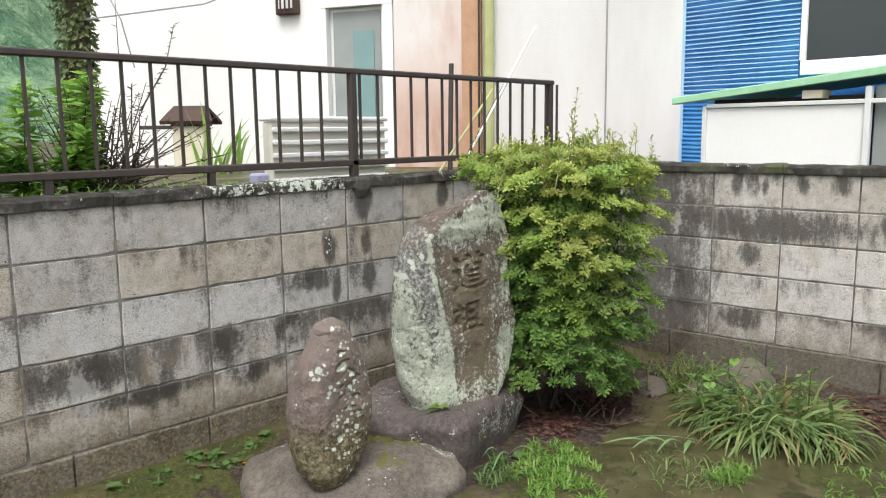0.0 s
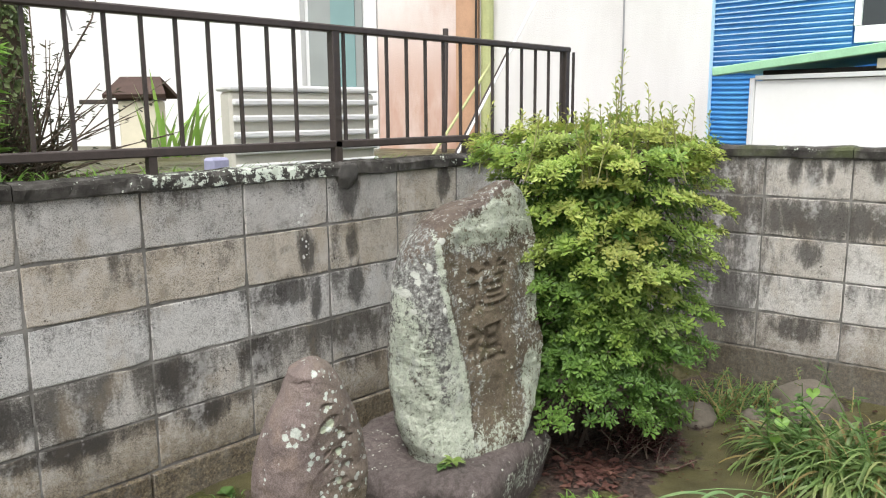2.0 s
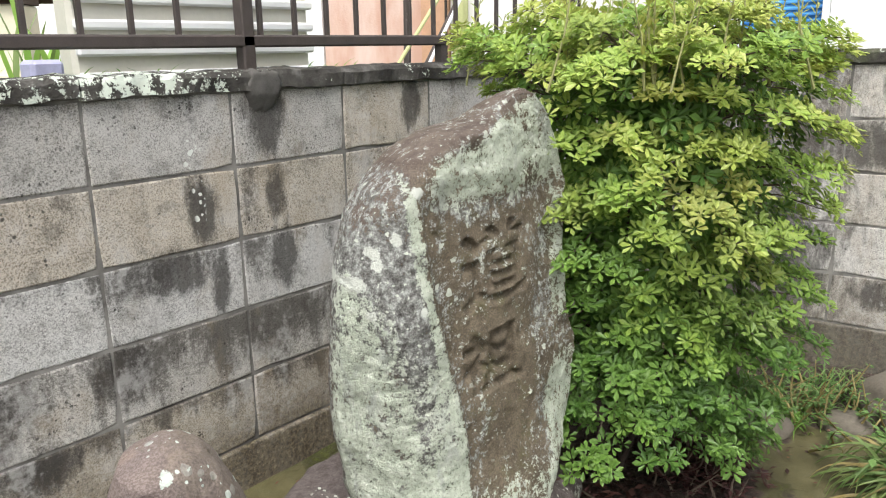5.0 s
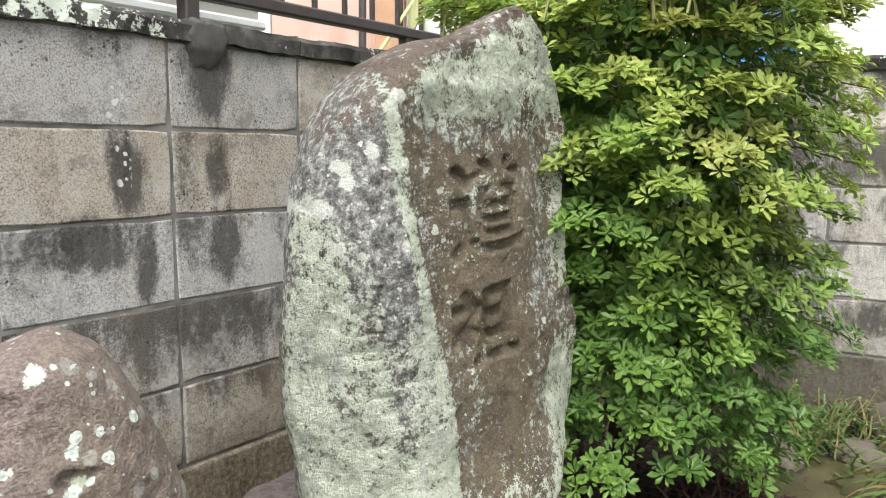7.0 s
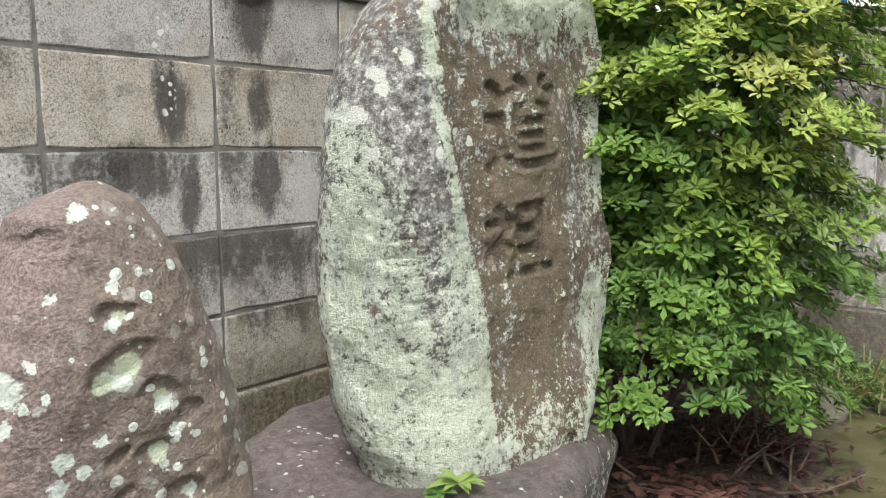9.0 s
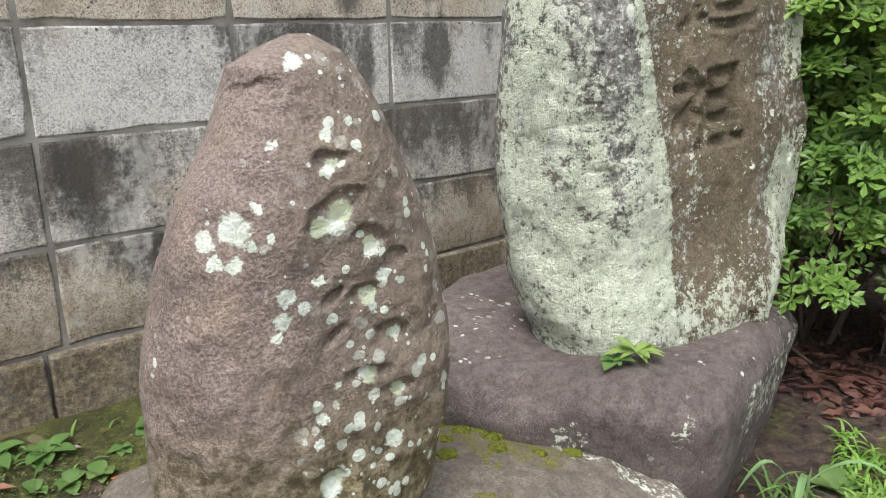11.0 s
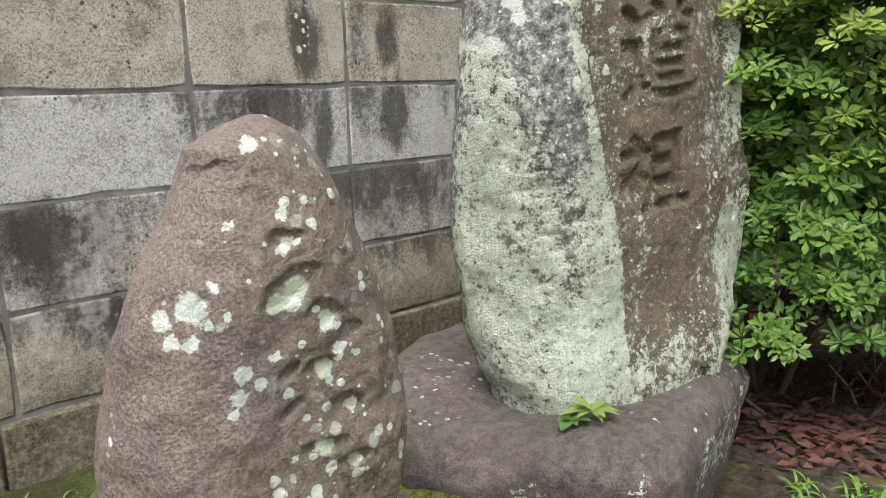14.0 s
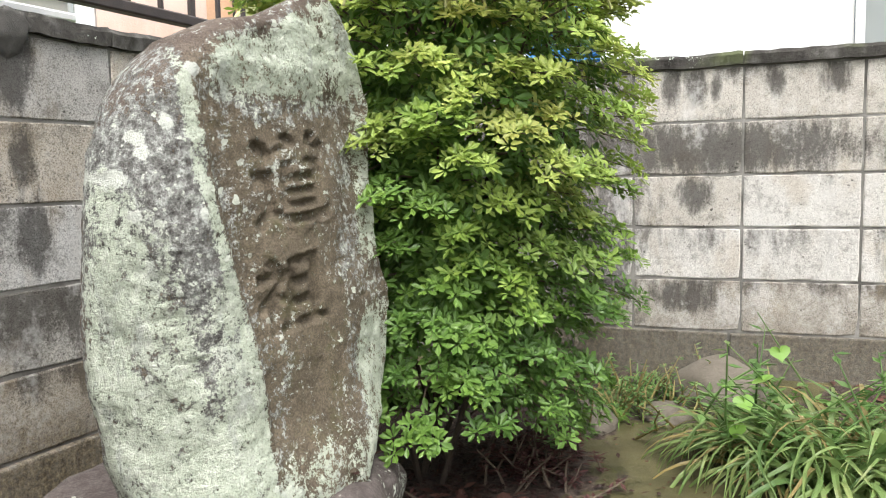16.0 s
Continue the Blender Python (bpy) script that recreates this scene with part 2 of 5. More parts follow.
def ground_material():
    """Algae-filmed wet mud, darker soil by shrub and stones, moss at the wall's foot."""
    m = Mat("damp_soil_and_moss", 0.8, 0, 0.35)
    a, f, g = m.noise(2.2, 5, 0.6), m.noise(42, 6, 0.8), m.noise(160, 5, 0.8)
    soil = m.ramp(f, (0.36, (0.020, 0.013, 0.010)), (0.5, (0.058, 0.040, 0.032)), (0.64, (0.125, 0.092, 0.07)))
    soil = m.mix(m.math("MULTIPLY", m.speckle(85, 0.35, 0.7), 0.5), soil, (0.22, 0.19, 0.16))
    mud = m.ramp(m.noise(7, 5, 0.65), (0.32, (0.042, 0.037, 0.016)), (0.5, (0.066, 0.060, 0.025)), (0.68, (0.105, 0.092, 0.044)))
    mud = m.mix(m.math("MULTIPLY", m.step(g, 0.52, 0.66), 0.35), mud, (0.045, 0.038, 0.022))
    mud = m.mix(m.math("MULTIPLY", m.speckle(60, 0.16, 0.5), 0.5), mud, (0.22, 0.18, 0.11))
    moss = m.ramp(m.math("ADD", m.math("MULTIPLY", f, 0.5), m.math("MULTIPLY", g, 0.5)), (0.40, (0.028, 0.030, 0.009)), (0.5, (0.07, 0.076, 0.018)), (0.62, (0.145, 0.155, 0.036)))
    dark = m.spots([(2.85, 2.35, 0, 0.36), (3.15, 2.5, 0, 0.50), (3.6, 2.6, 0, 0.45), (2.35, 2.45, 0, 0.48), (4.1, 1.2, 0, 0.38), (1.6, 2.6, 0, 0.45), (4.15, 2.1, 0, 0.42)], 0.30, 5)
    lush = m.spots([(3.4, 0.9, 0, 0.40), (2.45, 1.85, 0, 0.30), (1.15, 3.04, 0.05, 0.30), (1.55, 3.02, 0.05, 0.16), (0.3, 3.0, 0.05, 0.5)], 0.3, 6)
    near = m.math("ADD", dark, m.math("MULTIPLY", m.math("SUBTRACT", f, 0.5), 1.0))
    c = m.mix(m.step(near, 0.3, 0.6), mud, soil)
    k = m.step(m.math("ADD", m.math("ADD", a, m.math("MULTIPLY", f, 0.35)), m.math("MULTIPLY", lush, 0.20)), 0.76, 0.90)
    wet = m.math("ADD", m.step(m.noise(3.0, 4, 0.6, m.vec((1, 1, 1), (5, 2, 0))), 0.40, 0.62, 0.42, 0.62), m.math("MULTIPLY", m.math("MAXIMUM", k, dark), 0.25))
    rough_at = m.math("ADD", 0.25, m.math("MAXIMUM", k, dark))
    return m.done(m.mix(k, c, moss), m.math("MULTIPLY", m.math("ADD", f, g), rough_at), 0.008, wet)


MAT_GROUND = ground_material()


def tall_stone_material():
    m = Mat("lichened_andesite", 0.92, 0, 0.2)
    f, g, h = m.noise(60, 6, 0.8), m.noise(260, 3, 0.7), m.noise(22, 5, 0.7)
    rock = m.ramp(m.noise(9, 5, 0.65), (0.3, (0.12, 0.098, 0.07)), (0.6, (0.225, 0.182, 0.13)), (0.8, (0.31, 0.26, 0.195)))
    rock = m.mix(m.step(g, 0.4, 0.62), m.mix(0.45, rock, (0.03, 0.026, 0.02)), rock)
    rock = m.mix(m.math("MULTIPLY", m.step(h, 0.5, 0.68), 0.5), rock, (0.12, 0.115, 0.05))
    at = m.node("ShaderNodeAttribute")
    at.attribute_name = "lichen"
    sep = m.node("ShaderNodeSeparateColor")
    m.put(sep.inputs[0], at.outputs["Color"])
    rock = m.mix(m.math("MULTIPLY", sep.outputs[2], 0.85), rock, m.ramp(h, (0.35, (0.105, 0.08, 0.07)), (0.65, (0.22, 0.175, 0.155))))
    grey = m.ramp(f, (0.36, (0.055, 0.05, 0.046)), (0.5, (0.205, 0.203, 0.19)), (0.62, (0.48, 0.495, 0.46)))
    green = m.ramp(m.math("ADD", m.math("MULTIPLY", f, 0.5), m.math("MULTIPLY", h, 0.5)), (0.36, (0.33, 0.365, 0.28)), (0.5, (0.49, 0.535, 0.43)), (0.64, (0.64, 0.67, 0.58)))
    green = m.mix(m.math("MULTIPLY", m.step(m.noise(130, 6, 0.85), 0.52, 0.60), 0.55), green, (0.17, 0.175, 0.15))
    green = m.mix(m.math("MULTIPLY", m.step(m.noise(16, 5, 0.7, m.vec((1, 1, 0.35), (3, 0, 8))), 0.52, 0.66), 0.5), green, m.mix(0.5, grey, (0.40, 0.42, 0.41)))
    jag = m.math("ADD", m.math("MULTIPLY", m.math("SUBTRACT", f, 0.5), 2.6), m.math("MULTIPLY", m.math("SUBTRACT", h, 0.5), 1.2))
    jag = m.math("ADD", jag, m.math("MULTIPLY", m.math("SUBTRACT", m.noise(20, 5, 0.7, m.vec((1, 1, 0.3))), 0.5), 1.3))
    jag = m.math("ADD", jag, m.math("MULTIPLY", m.math("SUBTRACT", m.noise(190, 4, 0.75), 0.5), 1.6))
    c = m.mix(m.step(m.math("ADD", sep.outputs[1], jag), 0.38, 0.55), rock, grey)
    c = m.mix(m.step(m.math("ADD", sep.outputs[0], jag), 0.44, 0.54), c, green)
    few = m.math("MULTIPLY", m.speckle(42, 0.5, 0.75, 0.4), m.step(m.noise(7, 3), 0.36, 0.52))
    few = m.math("MAXIMUM", few, m.math("MULTIPLY", m.speckle(110, 0.45, 0.8, 0.4), m.step(m.noise(11, 3), 0.42, 0.56)))
    few = m.math("MULTIPLY", few, m.step(m.math("ADD", sep.outputs[1], m.math("MULTIPLY", m.math("SUBTRACT", h, 0.5), 1.0)), 0.02, 0.32))
    c = m.mix(few, c, (0.58, 0.61, 0.53))
    u = m.math("ADD", m.math("MULTIPLY", m.math("SUBTRACT", m.axis(0), 2.3), 0.9403), m.math("MULTIPLY", m.math("SUBTRACT", m.axis(1), 2.44), -0.3403))
    disc = m.spots_flat(u, m.axis(2), [(-0.222, 0.858, 0.019), (-0.19, 0.92, 0.015), (-0.185, 0.895, 0.014), (-0.15, 0.945, 0.016), (-0.11, 0.80, 0.013), (-0.205, 0.80, 0.012), (-0.10, 1.03, 0.018)], 0.014, 70)
    c = m.mix(disc, c, (0.60, 0.62, 0.56))
    return m.done(c, m.math("ADD", m.math("ADD", f, h), m.math("MULTIPLY", g, 0.8)), 0.010)


def small_stone_material():
    m = Mat("purple_andesite", 0.85, 0, 0.25)
    f, g, h = m.noise(55, 6, 0.8), m.noise(280, 3, 0.7), m.noise(14, 4, 0.65)
    c = m.ramp(m.noise(6.5, 4, 0.6), (0.3, (0.155, 0.122, 0.112)), (0.55, (0.235, 0.186, 0.170)), (0.8, (0.25, 0.208, 0.165)))
    c = m.mix(m.math("MULTIPLY", m.step(h, 0.5, 0.7), 0.5), c, (0.30, 0.225, 0.175))
    c = m.mix(m.step(g, 0.4, 0.62), m.mix(0.4, c, (0.05, 0.036, 0.032)), m.mix(0.1, c, (0.55, 0.48, 0.45)))
    z = m.axis(2)
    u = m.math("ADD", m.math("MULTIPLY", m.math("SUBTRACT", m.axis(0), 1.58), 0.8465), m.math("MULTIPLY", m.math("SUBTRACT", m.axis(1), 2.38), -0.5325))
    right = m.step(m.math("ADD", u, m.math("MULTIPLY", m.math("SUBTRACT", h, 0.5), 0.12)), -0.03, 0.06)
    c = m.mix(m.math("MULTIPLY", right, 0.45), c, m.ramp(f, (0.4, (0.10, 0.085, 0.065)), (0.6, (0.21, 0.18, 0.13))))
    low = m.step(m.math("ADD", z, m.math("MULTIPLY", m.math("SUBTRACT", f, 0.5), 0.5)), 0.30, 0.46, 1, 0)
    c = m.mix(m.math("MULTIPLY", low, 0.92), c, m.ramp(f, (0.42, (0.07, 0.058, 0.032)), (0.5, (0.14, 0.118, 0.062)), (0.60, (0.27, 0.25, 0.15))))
    pale = m.ramp(f, (0.35, (0.37, 0.42, 0.37)), (0.6, (0.60, 0.64, 0.58)))
    dense = m.math("MAXIMUM", m.math("MULTIPLY", right, 0.9), 0.1)
    fl = m.math("MULTIPLY", m.speckle(50, 0.62, 0.62, 0.16), m.step(m.math("ADD", m.noise(9, 3), m.math("MULTIPLY", dense, 0.35)), 0.54, 0.66))
    fl = m.math("MAXIMUM", fl, m.math("MULTIPLY", m.speckle(95, 0.35, 0.8, 0.16), m.step(m.math("ADD", m.noise(6, 3), m.math("MULTIPLY", dense, 0.3)), 0.5, 0.7)))
    fl = m.math("MAXIMUM", fl, m.math("MULTIPLY", m.speckle(46, 0.85, 0.5, 0.18), m.math("MULTIPLY", right, m.step(z, 0.30, 0.55, 1.0, 0.25))))
    c = m.mix(fl, c, pale)
    left_spots = [(-0.046, 0.61, 0.02), (-0.073, 0.598, 0.011), (-0.065, 0.579, 0.009), (-0.047, 0.577, 0.010), (-0.031, 0.593, 0.008), (-0.024, 0.626, 0.007), (-0.013, 0.598, 0.006), (-0.010, 0.681, 0.008),
                  (0.013, 0.753, 0.010), (0.043, 0.754, 0.005), (0.040, 0.687, 0.008), (0.062, 0.697, 0.005), (-0.005, 0.541, 0.012), (-0.009, 0.518, 0.012), (0.011, 0.529, 0.009), (-0.015, 0.503, 0.007)]
    right_spots = [(0.025, 0.551, 0.006), (0.021, 0.408, 0.008), (0.016, 0.385, 0.006), (0.047, 0.392, 0.006), (0.038, 0.441, 0.005), (0.095, 0.364, 0.013), (0.026, 0.328, 0.014), (0.064, 0.446, 0.010),
                   (0.099, 0.479, 0.009), (0.077, 0.514, 0.009), (0.089, 0.545, 0.008), (0.077, 0.572, 0.010), (0.040, 0.654, 0.009), (-0.029, 0.308, 0.009), (0.0, 0.296, 0.012), (0.045, 0.60, 0.012)]
    floors = [(0.050, 0.612, 0.017), (0.030, 0.603, 0.013), (0.077, 0.580, 0.012), (0.043, 0.660, 0.009), (0.073, 0.526, 0.011), (0.096, 0.480, 0.010), (0.07, 0.442, 0.013), (0.026, 0.333, 0.016), (0.098, 0.42, 0.010)]
    big = m.math("MAXIMUM", m.spots_flat(u, z, left_spots, 0.011, 85), m.spots_flat(u, z, right_spots, 0.011, 85))
    c = m.mix(m.math("MULTIPLY", m.spots_flat(u, z, floors, 0.010, 60), 0.8), c, (0.44, 0.50, 0.36))
    c = m.mix(big, c, pale)
    return m.done(c, m.math("ADD", m.math("ADD", f, m.math("MULTIPLY", h, 0.5)), m.math("MULTIPLY", g, 0.7)), 0.007)


def boulder_material(name, tint, moss_at=(), lich=0.9, pale_at=()):
    m = Mat(name, 0.85, 0, 0.25)
    f, g = m.noise(45, 6, 0.8), m.noise(250, 3, 0.7)
    c = m.ramp(m.noise(5, 5, 0.6), (0.3, tuple(x * 0.6 for x in tint)), (0.55, tint), (0.8, tuple(x * 1.5 for x in tint)))
    c = m.mix(m.step(f, 0.38, 0.60), m.mix(0.32, c, (0.03, 0.026, 0.022)), m.mix(0.10, c, (0.5, 0.46, 0.42)))
    c = m.mix(m.step(g, 0.43, 0.60), m.mix(0.32, c, (0.025, 0.022, 0.02)), c)
    c = m.mix(m.math("MULTIPLY", m.step(m.noise(11, 5, 0.7), 0.50, 0.68), 0.45), c, tuple(x * 0.45 for x in tint))
    li = m.math("MULTIPLY", m.speckle(65, 0.5, 0.8, 0.4), m.step(m.noise(6, 3), lich - 0.36, lich - 0.24))
    c = m.mix(li, c, (0.50, 0.52, 0.45))
    if pale_at:
        pa = m.math("MULTIPLY", m.spots(pale_at, 0.10, 16), m.step(m.math("ADD", m.noise(75, 5, 0.85), m.math("MULTIPLY", m.noise(16, 3), 0.4)), 0.70, 0.76))
        c = m.mix(pa, c, (0.52, 0.55, 0.48))
    if moss_at:
        mo = m.math("MULTIPLY", m.spots(moss_at, 0.12, 14), m.step(f, 0.44, 0.56))
        c = m.mix(mo, c, m.ramp(g, (0.3, (0.06, 0.06, 0.012)), (0.7, (0.19, 0.18, 0.04))))
    return m.done(c, m.math("ADD", f, m.math("MULTIPLY", g, 0.5)), 0.007)


MAT_TALL, MAT_SMALL = tall_stone_material(), small_stone_material()
MAT_BASE = boulder_material("dark_base_stone", (0.13, 0.104, 0.099), (), 0.87, [(2.09, 2.22, 0.20, 0.022), (2.00, 2.36, 0.16, 0.025), (2.30, 2.19, 0.17, 0.05), (2.44, 2.23, 0.15, 0.08), (2.58, 2.27, 0.13, 0.08), (2.70, 2.33, 0.13, 0.06)])
MAT_SLAB = boulder_material("flat_base_stone", (0.175, 0.15, 0.125), [(1.93, 2.56, 0.16, 0.10), (1.87, 2.66, 0.16, 0.08), (1.92, 2.42, 0.16, 0.08), (1.80, 2.28, 0.16, 0.05)], 0.94, [(2.05, 2.36, 0.13, 0.07), (2.08, 2.26, 0.13, 0.06)])
MAT_ROCK = plain("field_stone", (0.11, 0.095, 0.075), 0.85, 0, 0.35, 7, 0.003)


def m_tip(a, b):
    return tuple((x + y) / 2 for x, y in zip(a, b))


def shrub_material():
    """Leaf green from mature to young, with shade low down painted in; bronze on the newest."""
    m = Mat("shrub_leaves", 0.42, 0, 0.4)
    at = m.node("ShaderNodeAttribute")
    at.attribute_name = "age_light"
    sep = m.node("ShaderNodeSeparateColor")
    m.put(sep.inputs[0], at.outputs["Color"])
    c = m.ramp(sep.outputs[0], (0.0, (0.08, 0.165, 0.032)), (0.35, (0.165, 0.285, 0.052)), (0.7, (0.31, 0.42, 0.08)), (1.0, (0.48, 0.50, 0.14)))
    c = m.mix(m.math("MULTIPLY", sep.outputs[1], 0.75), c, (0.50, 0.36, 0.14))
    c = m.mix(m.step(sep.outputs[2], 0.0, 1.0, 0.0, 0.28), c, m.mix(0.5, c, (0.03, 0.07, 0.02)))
    tr = m.node("ShaderNodeBsdfTranslucent")
    m.put(tr.inputs["Color"], c)
    ad = m.node("ShaderNodeMixShader")
    ad.inputs[0].default_value = 0.38
    m.done(c)
    m.t.links.new(m.b.outputs[0], ad.inputs[1])
    m.t.links.new(tr.outputs[0], ad.inputs[2])
    m.t.links.new(ad.outputs[0], m.t.nodes["Material Output"].inputs[0])
    return m.m


def leaf_material(name, dark, light, tip, gloss=0.4):
    m = Mat(name, gloss, 0, 0.4)
    isl = m.node("ShaderNodeNewGeometry").outputs["Random Per Island"]
    c = m.ramp(isl, (0.0, dark), (0.7, light), (0.95, light), (1.0, m_tip(light, tip)))
    patch = m.noise(6, 3)
    patch = m.step(patch, 0.48, 0.75)
    c = m.mix(m.math("MULTIPLY", patch, 0.55), c, tip)
    m.b.inputs["Subsurface Weight"].default_value = 0.0
    m.b.inputs["Transmission Weight"].default_value = 0.0
    tr = m.node("ShaderNodeBsdfTranslucent")
    m.put(tr.inputs["Color"], c)
    ad = m.node("ShaderNodeMixShader")
    ad.inputs[0].default_value = 0.42
    m.done(c)
    m.t.links.new(m.b.outputs[0], ad.inputs[1])
    m.t.links.new(tr.outputs[0], ad.inputs[2])
    m.t.links.new(ad.outputs[0], m.t.nodes["Material Output"].inputs[0])
    return m.m


MAT_BUSH = shrub_material()
MAT_BLADE = leaf_material("strap_leaves", (0.09, 0.165, 0.05), (0.20, 0.285, 0.095), (0.40, 0.39, 0.17))
MAT_STRAW = leaf_material("dry_strap_leaves", (0.22, 0.17, 0.06), (0.36, 0.30, 0.13), (0.42, 0.36, 0.2))
MAT_GRASS = leaf_material("short_grass", (0.10, 0.21, 0.035), (0.20, 0.36, 0.07), (0.30, 0.42, 0.12))
MAT_REED = leaf_material("reed_leaves", (0.16, 0.28, 0.12), (0.24, 0.38, 0.17), (0.36, 0.44, 0.22))
MAT_WEED = leaf_material("weed_leaves", (0.06, 0.125, 0.03), (0.14, 0.25, 0.07), (0.30, 0.36, 0.15), 0.6)
MAT_DEAD = leaf_material("dead_leaves", (0.06, 0.03, 0.024), (0.15, 0.07, 0.056), (0.30, 0.17, 0.11), 0.6)
MAT_STEM = plain("dark_stem_bark", (0.045, 0.032, 0.024), 0.85, 0, 0.4, 20, 0.003)
MAT_DARKDEAD = leaf_material("dark_dead_leaves", (0.022, 0.012, 0.010), (0.065, 0.034, 0.030), (0.11, 0.065, 0.05), 0.6)
MAT_BARK = plain("bark", (0.10, 0.075, 0.055), 0.9, 0, 0.4, 20, 0.003)
MAT_IRON = plain("brown_painted_steel", (0.052, 0.041, 0.037), 0.42, 0.0, 0.3, 25)
MAT_WHITE = plain("white_paint", (0.80, 0.80, 0.79), 0.5, 0, 0.03, 3)
MAT_GREENROOF = plain("green_painted_flashing", (0.33, 0.60, 0.38), 0.5)
MAT_BLUE = plain("blue_plastic_sheet", (0.035, 0.16, 0.45), 0.35, 0, 0.1, 6)
MAT_ORANGE = plain("rusty_post", (0.46, 0.28, 0.175), 0.8, 0, 0.2, 8)
MAT_ALGAE = plain("algae_stained_pipe", (0.40, 0.42, 0.20), 0.7, 0, 0.2, 8)
MAT_DARK = plain("dark_gap", (0.04, 0.035, 0.03), 0.8)
MAT_ALU = plain("aluminium", (0.75, 0.76, 0.76), 0.4, 0.2, 0.04)
MAT_BIN = plain("cream_plastic", (0.62, 0.60, 0.52), 0.5, 0, 0.06, 5)


# ---- helpers ----
def mesh_of(bm, name, mats, smooth=False):
    me = bpy.data.meshes.new(name)
    bm.to_mesh(me)
    bm.free()
    for mt in mats if isinstance(mats, (list, tuple)) else [mats]:
        me.materials.append(mt)
    if smooth:
        me.polygons.foreach_set("use_smooth", [True] * len(me.polygons))
    return me


def part(name, bm, material, parent, label="", smooth=False, kind=""):
    ob = new(name, mesh_of(bm, name, material, smooth))
    ob.parent = parent
    return tagged(ob, label, kind=kind)


def thing(name, label="", category="", group="", kind="", at=(0, 0, 0)):
    ob = new(name)
    ob.location = at
    return tagged(ob, label, category, group, kind)


def solid(name, bm, material, label="", category="", group="", kind="", smooth=False):
    return tagged(new(name, mesh_of(bm, name, material, smooth)), label, category, group, kind)


def box(bm, x0, x1, y0, y1, z0, z1, bevel=0.0, m=None):
    """A box, bevelled if asked, moved by the matrix m."""
    r = bmesh.ops.create_cube(bm, size=1.0)["verts"]
    bmesh.ops.scale(bm, vec=(x1 - x0, y1 - y0, z1 - z0), verts=r)
    bmesh.ops.translate(bm, vec=((x0 + x1) / 2, (y0 + y1) / 2, (z0 + z1) / 2), verts=r)
    if bevel:
        edges = list({e for v in r for e in v.link_edges})
        out = bmesh.ops.bevel(bm, geom=edges, offset=bevel, segments=1, affect="EDGES")
        r = list({v for f in out["faces"] for v in f.verts} | {v for v in r if v.is_valid})
    if m is not None:
        bmesh.ops.transform(bm, matrix=m, verts=r)
    return bm


def boxed(*a, **k):
    return box(bmesh.new(), *a, **k)


def tube(bm, points, radii, sides=7):
    rings = []
    for i, p in enumerate(points):
        p = Vector(p)
        d = (Vector(points[min(i + 1, len(points) - 1)]) - Vector(points[max(i - 1, 0)])).normalized()
        a = d.cross(Vector((0.3, 0.5, 0.81))).normalized()
        b = d.cross(a)
        r = radii[i] if isinstance(radii, (list, tuple)) else radii
        rings.append([bm.verts.new(p + (a * math.cos(k) + b * math.sin(k)) * r) for k in (2 * math.pi * j / sides for j in range(sides))])
    for q, w in zip(rings, rings[1:]):
        for j in range(sides):
            bm.faces.new((q[j], q[(j + 1) % sides], w[(j + 1) % sides], w[j]))
    bm.faces.new(rings[0][::-1])
    bm.faces.new(rings[-1])
    return bm


def lerp(table, z):
    """Smooth reading of a table of (z, value)."""
    for (a, va), (b, vb) in zip(table, table[1:]):
        if z <= b:
            k = max(0.0, (z - a) / (b - a))
            return va + (vb - va) * k
    return table[-1][1]


def sstep(a, b, x):
    k = min(1.0, max(0.0, (x - a) / (b - a)))
    return k * k * (3 - 2 * k)


def ground_z(x, y):
    n = noise.noise(Vector((x * 1.3, y * 1.3, 0))) * 0.02 + noise.noise(Vector((x * 6, y * 6, 3))) * 0.008
    near = max(sstep(2.75, 3.2, y) if x < 4.3 else 0, sstep(3.9, 4.4, x - 0.08 * (2.16 - y)) * 0.9)
    return 0.01 + n + 0.06 * near


# ---- ground ----
def grid_sheet(x0, x1, y0, y1, step, height):
    bm = bmesh.new()
    nx, ny = int((x1 - x0) / step), int((y1 - y0) / step)
    vs = [[bm.verts.new((x0 + i * step, y0 + j * step, height(x0 + i * step, y0 + j * step))) for i in range(nx + 1)] for j in range(ny + 1)]
    for j in range(ny):
        for i in range(nx):
            bm.faces.new((vs[j][i], vs[j][i + 1], vs[j + 1][i + 1], vs[j + 1][i]))
    return bm


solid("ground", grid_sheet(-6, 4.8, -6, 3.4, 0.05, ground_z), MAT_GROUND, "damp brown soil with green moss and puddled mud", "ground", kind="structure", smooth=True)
bm = boxed(-60, 60, 3.44, 120, 0.9, 1.19)
box(bm, 4.62, 60, -60, 3.44, 0.3, 0.6)
solid("raised_yard", bm, MAT_GROUND, "raised soil yard behind the block wall", "ground", kind="structure")


# ---- block walls ----
random.seed(4)


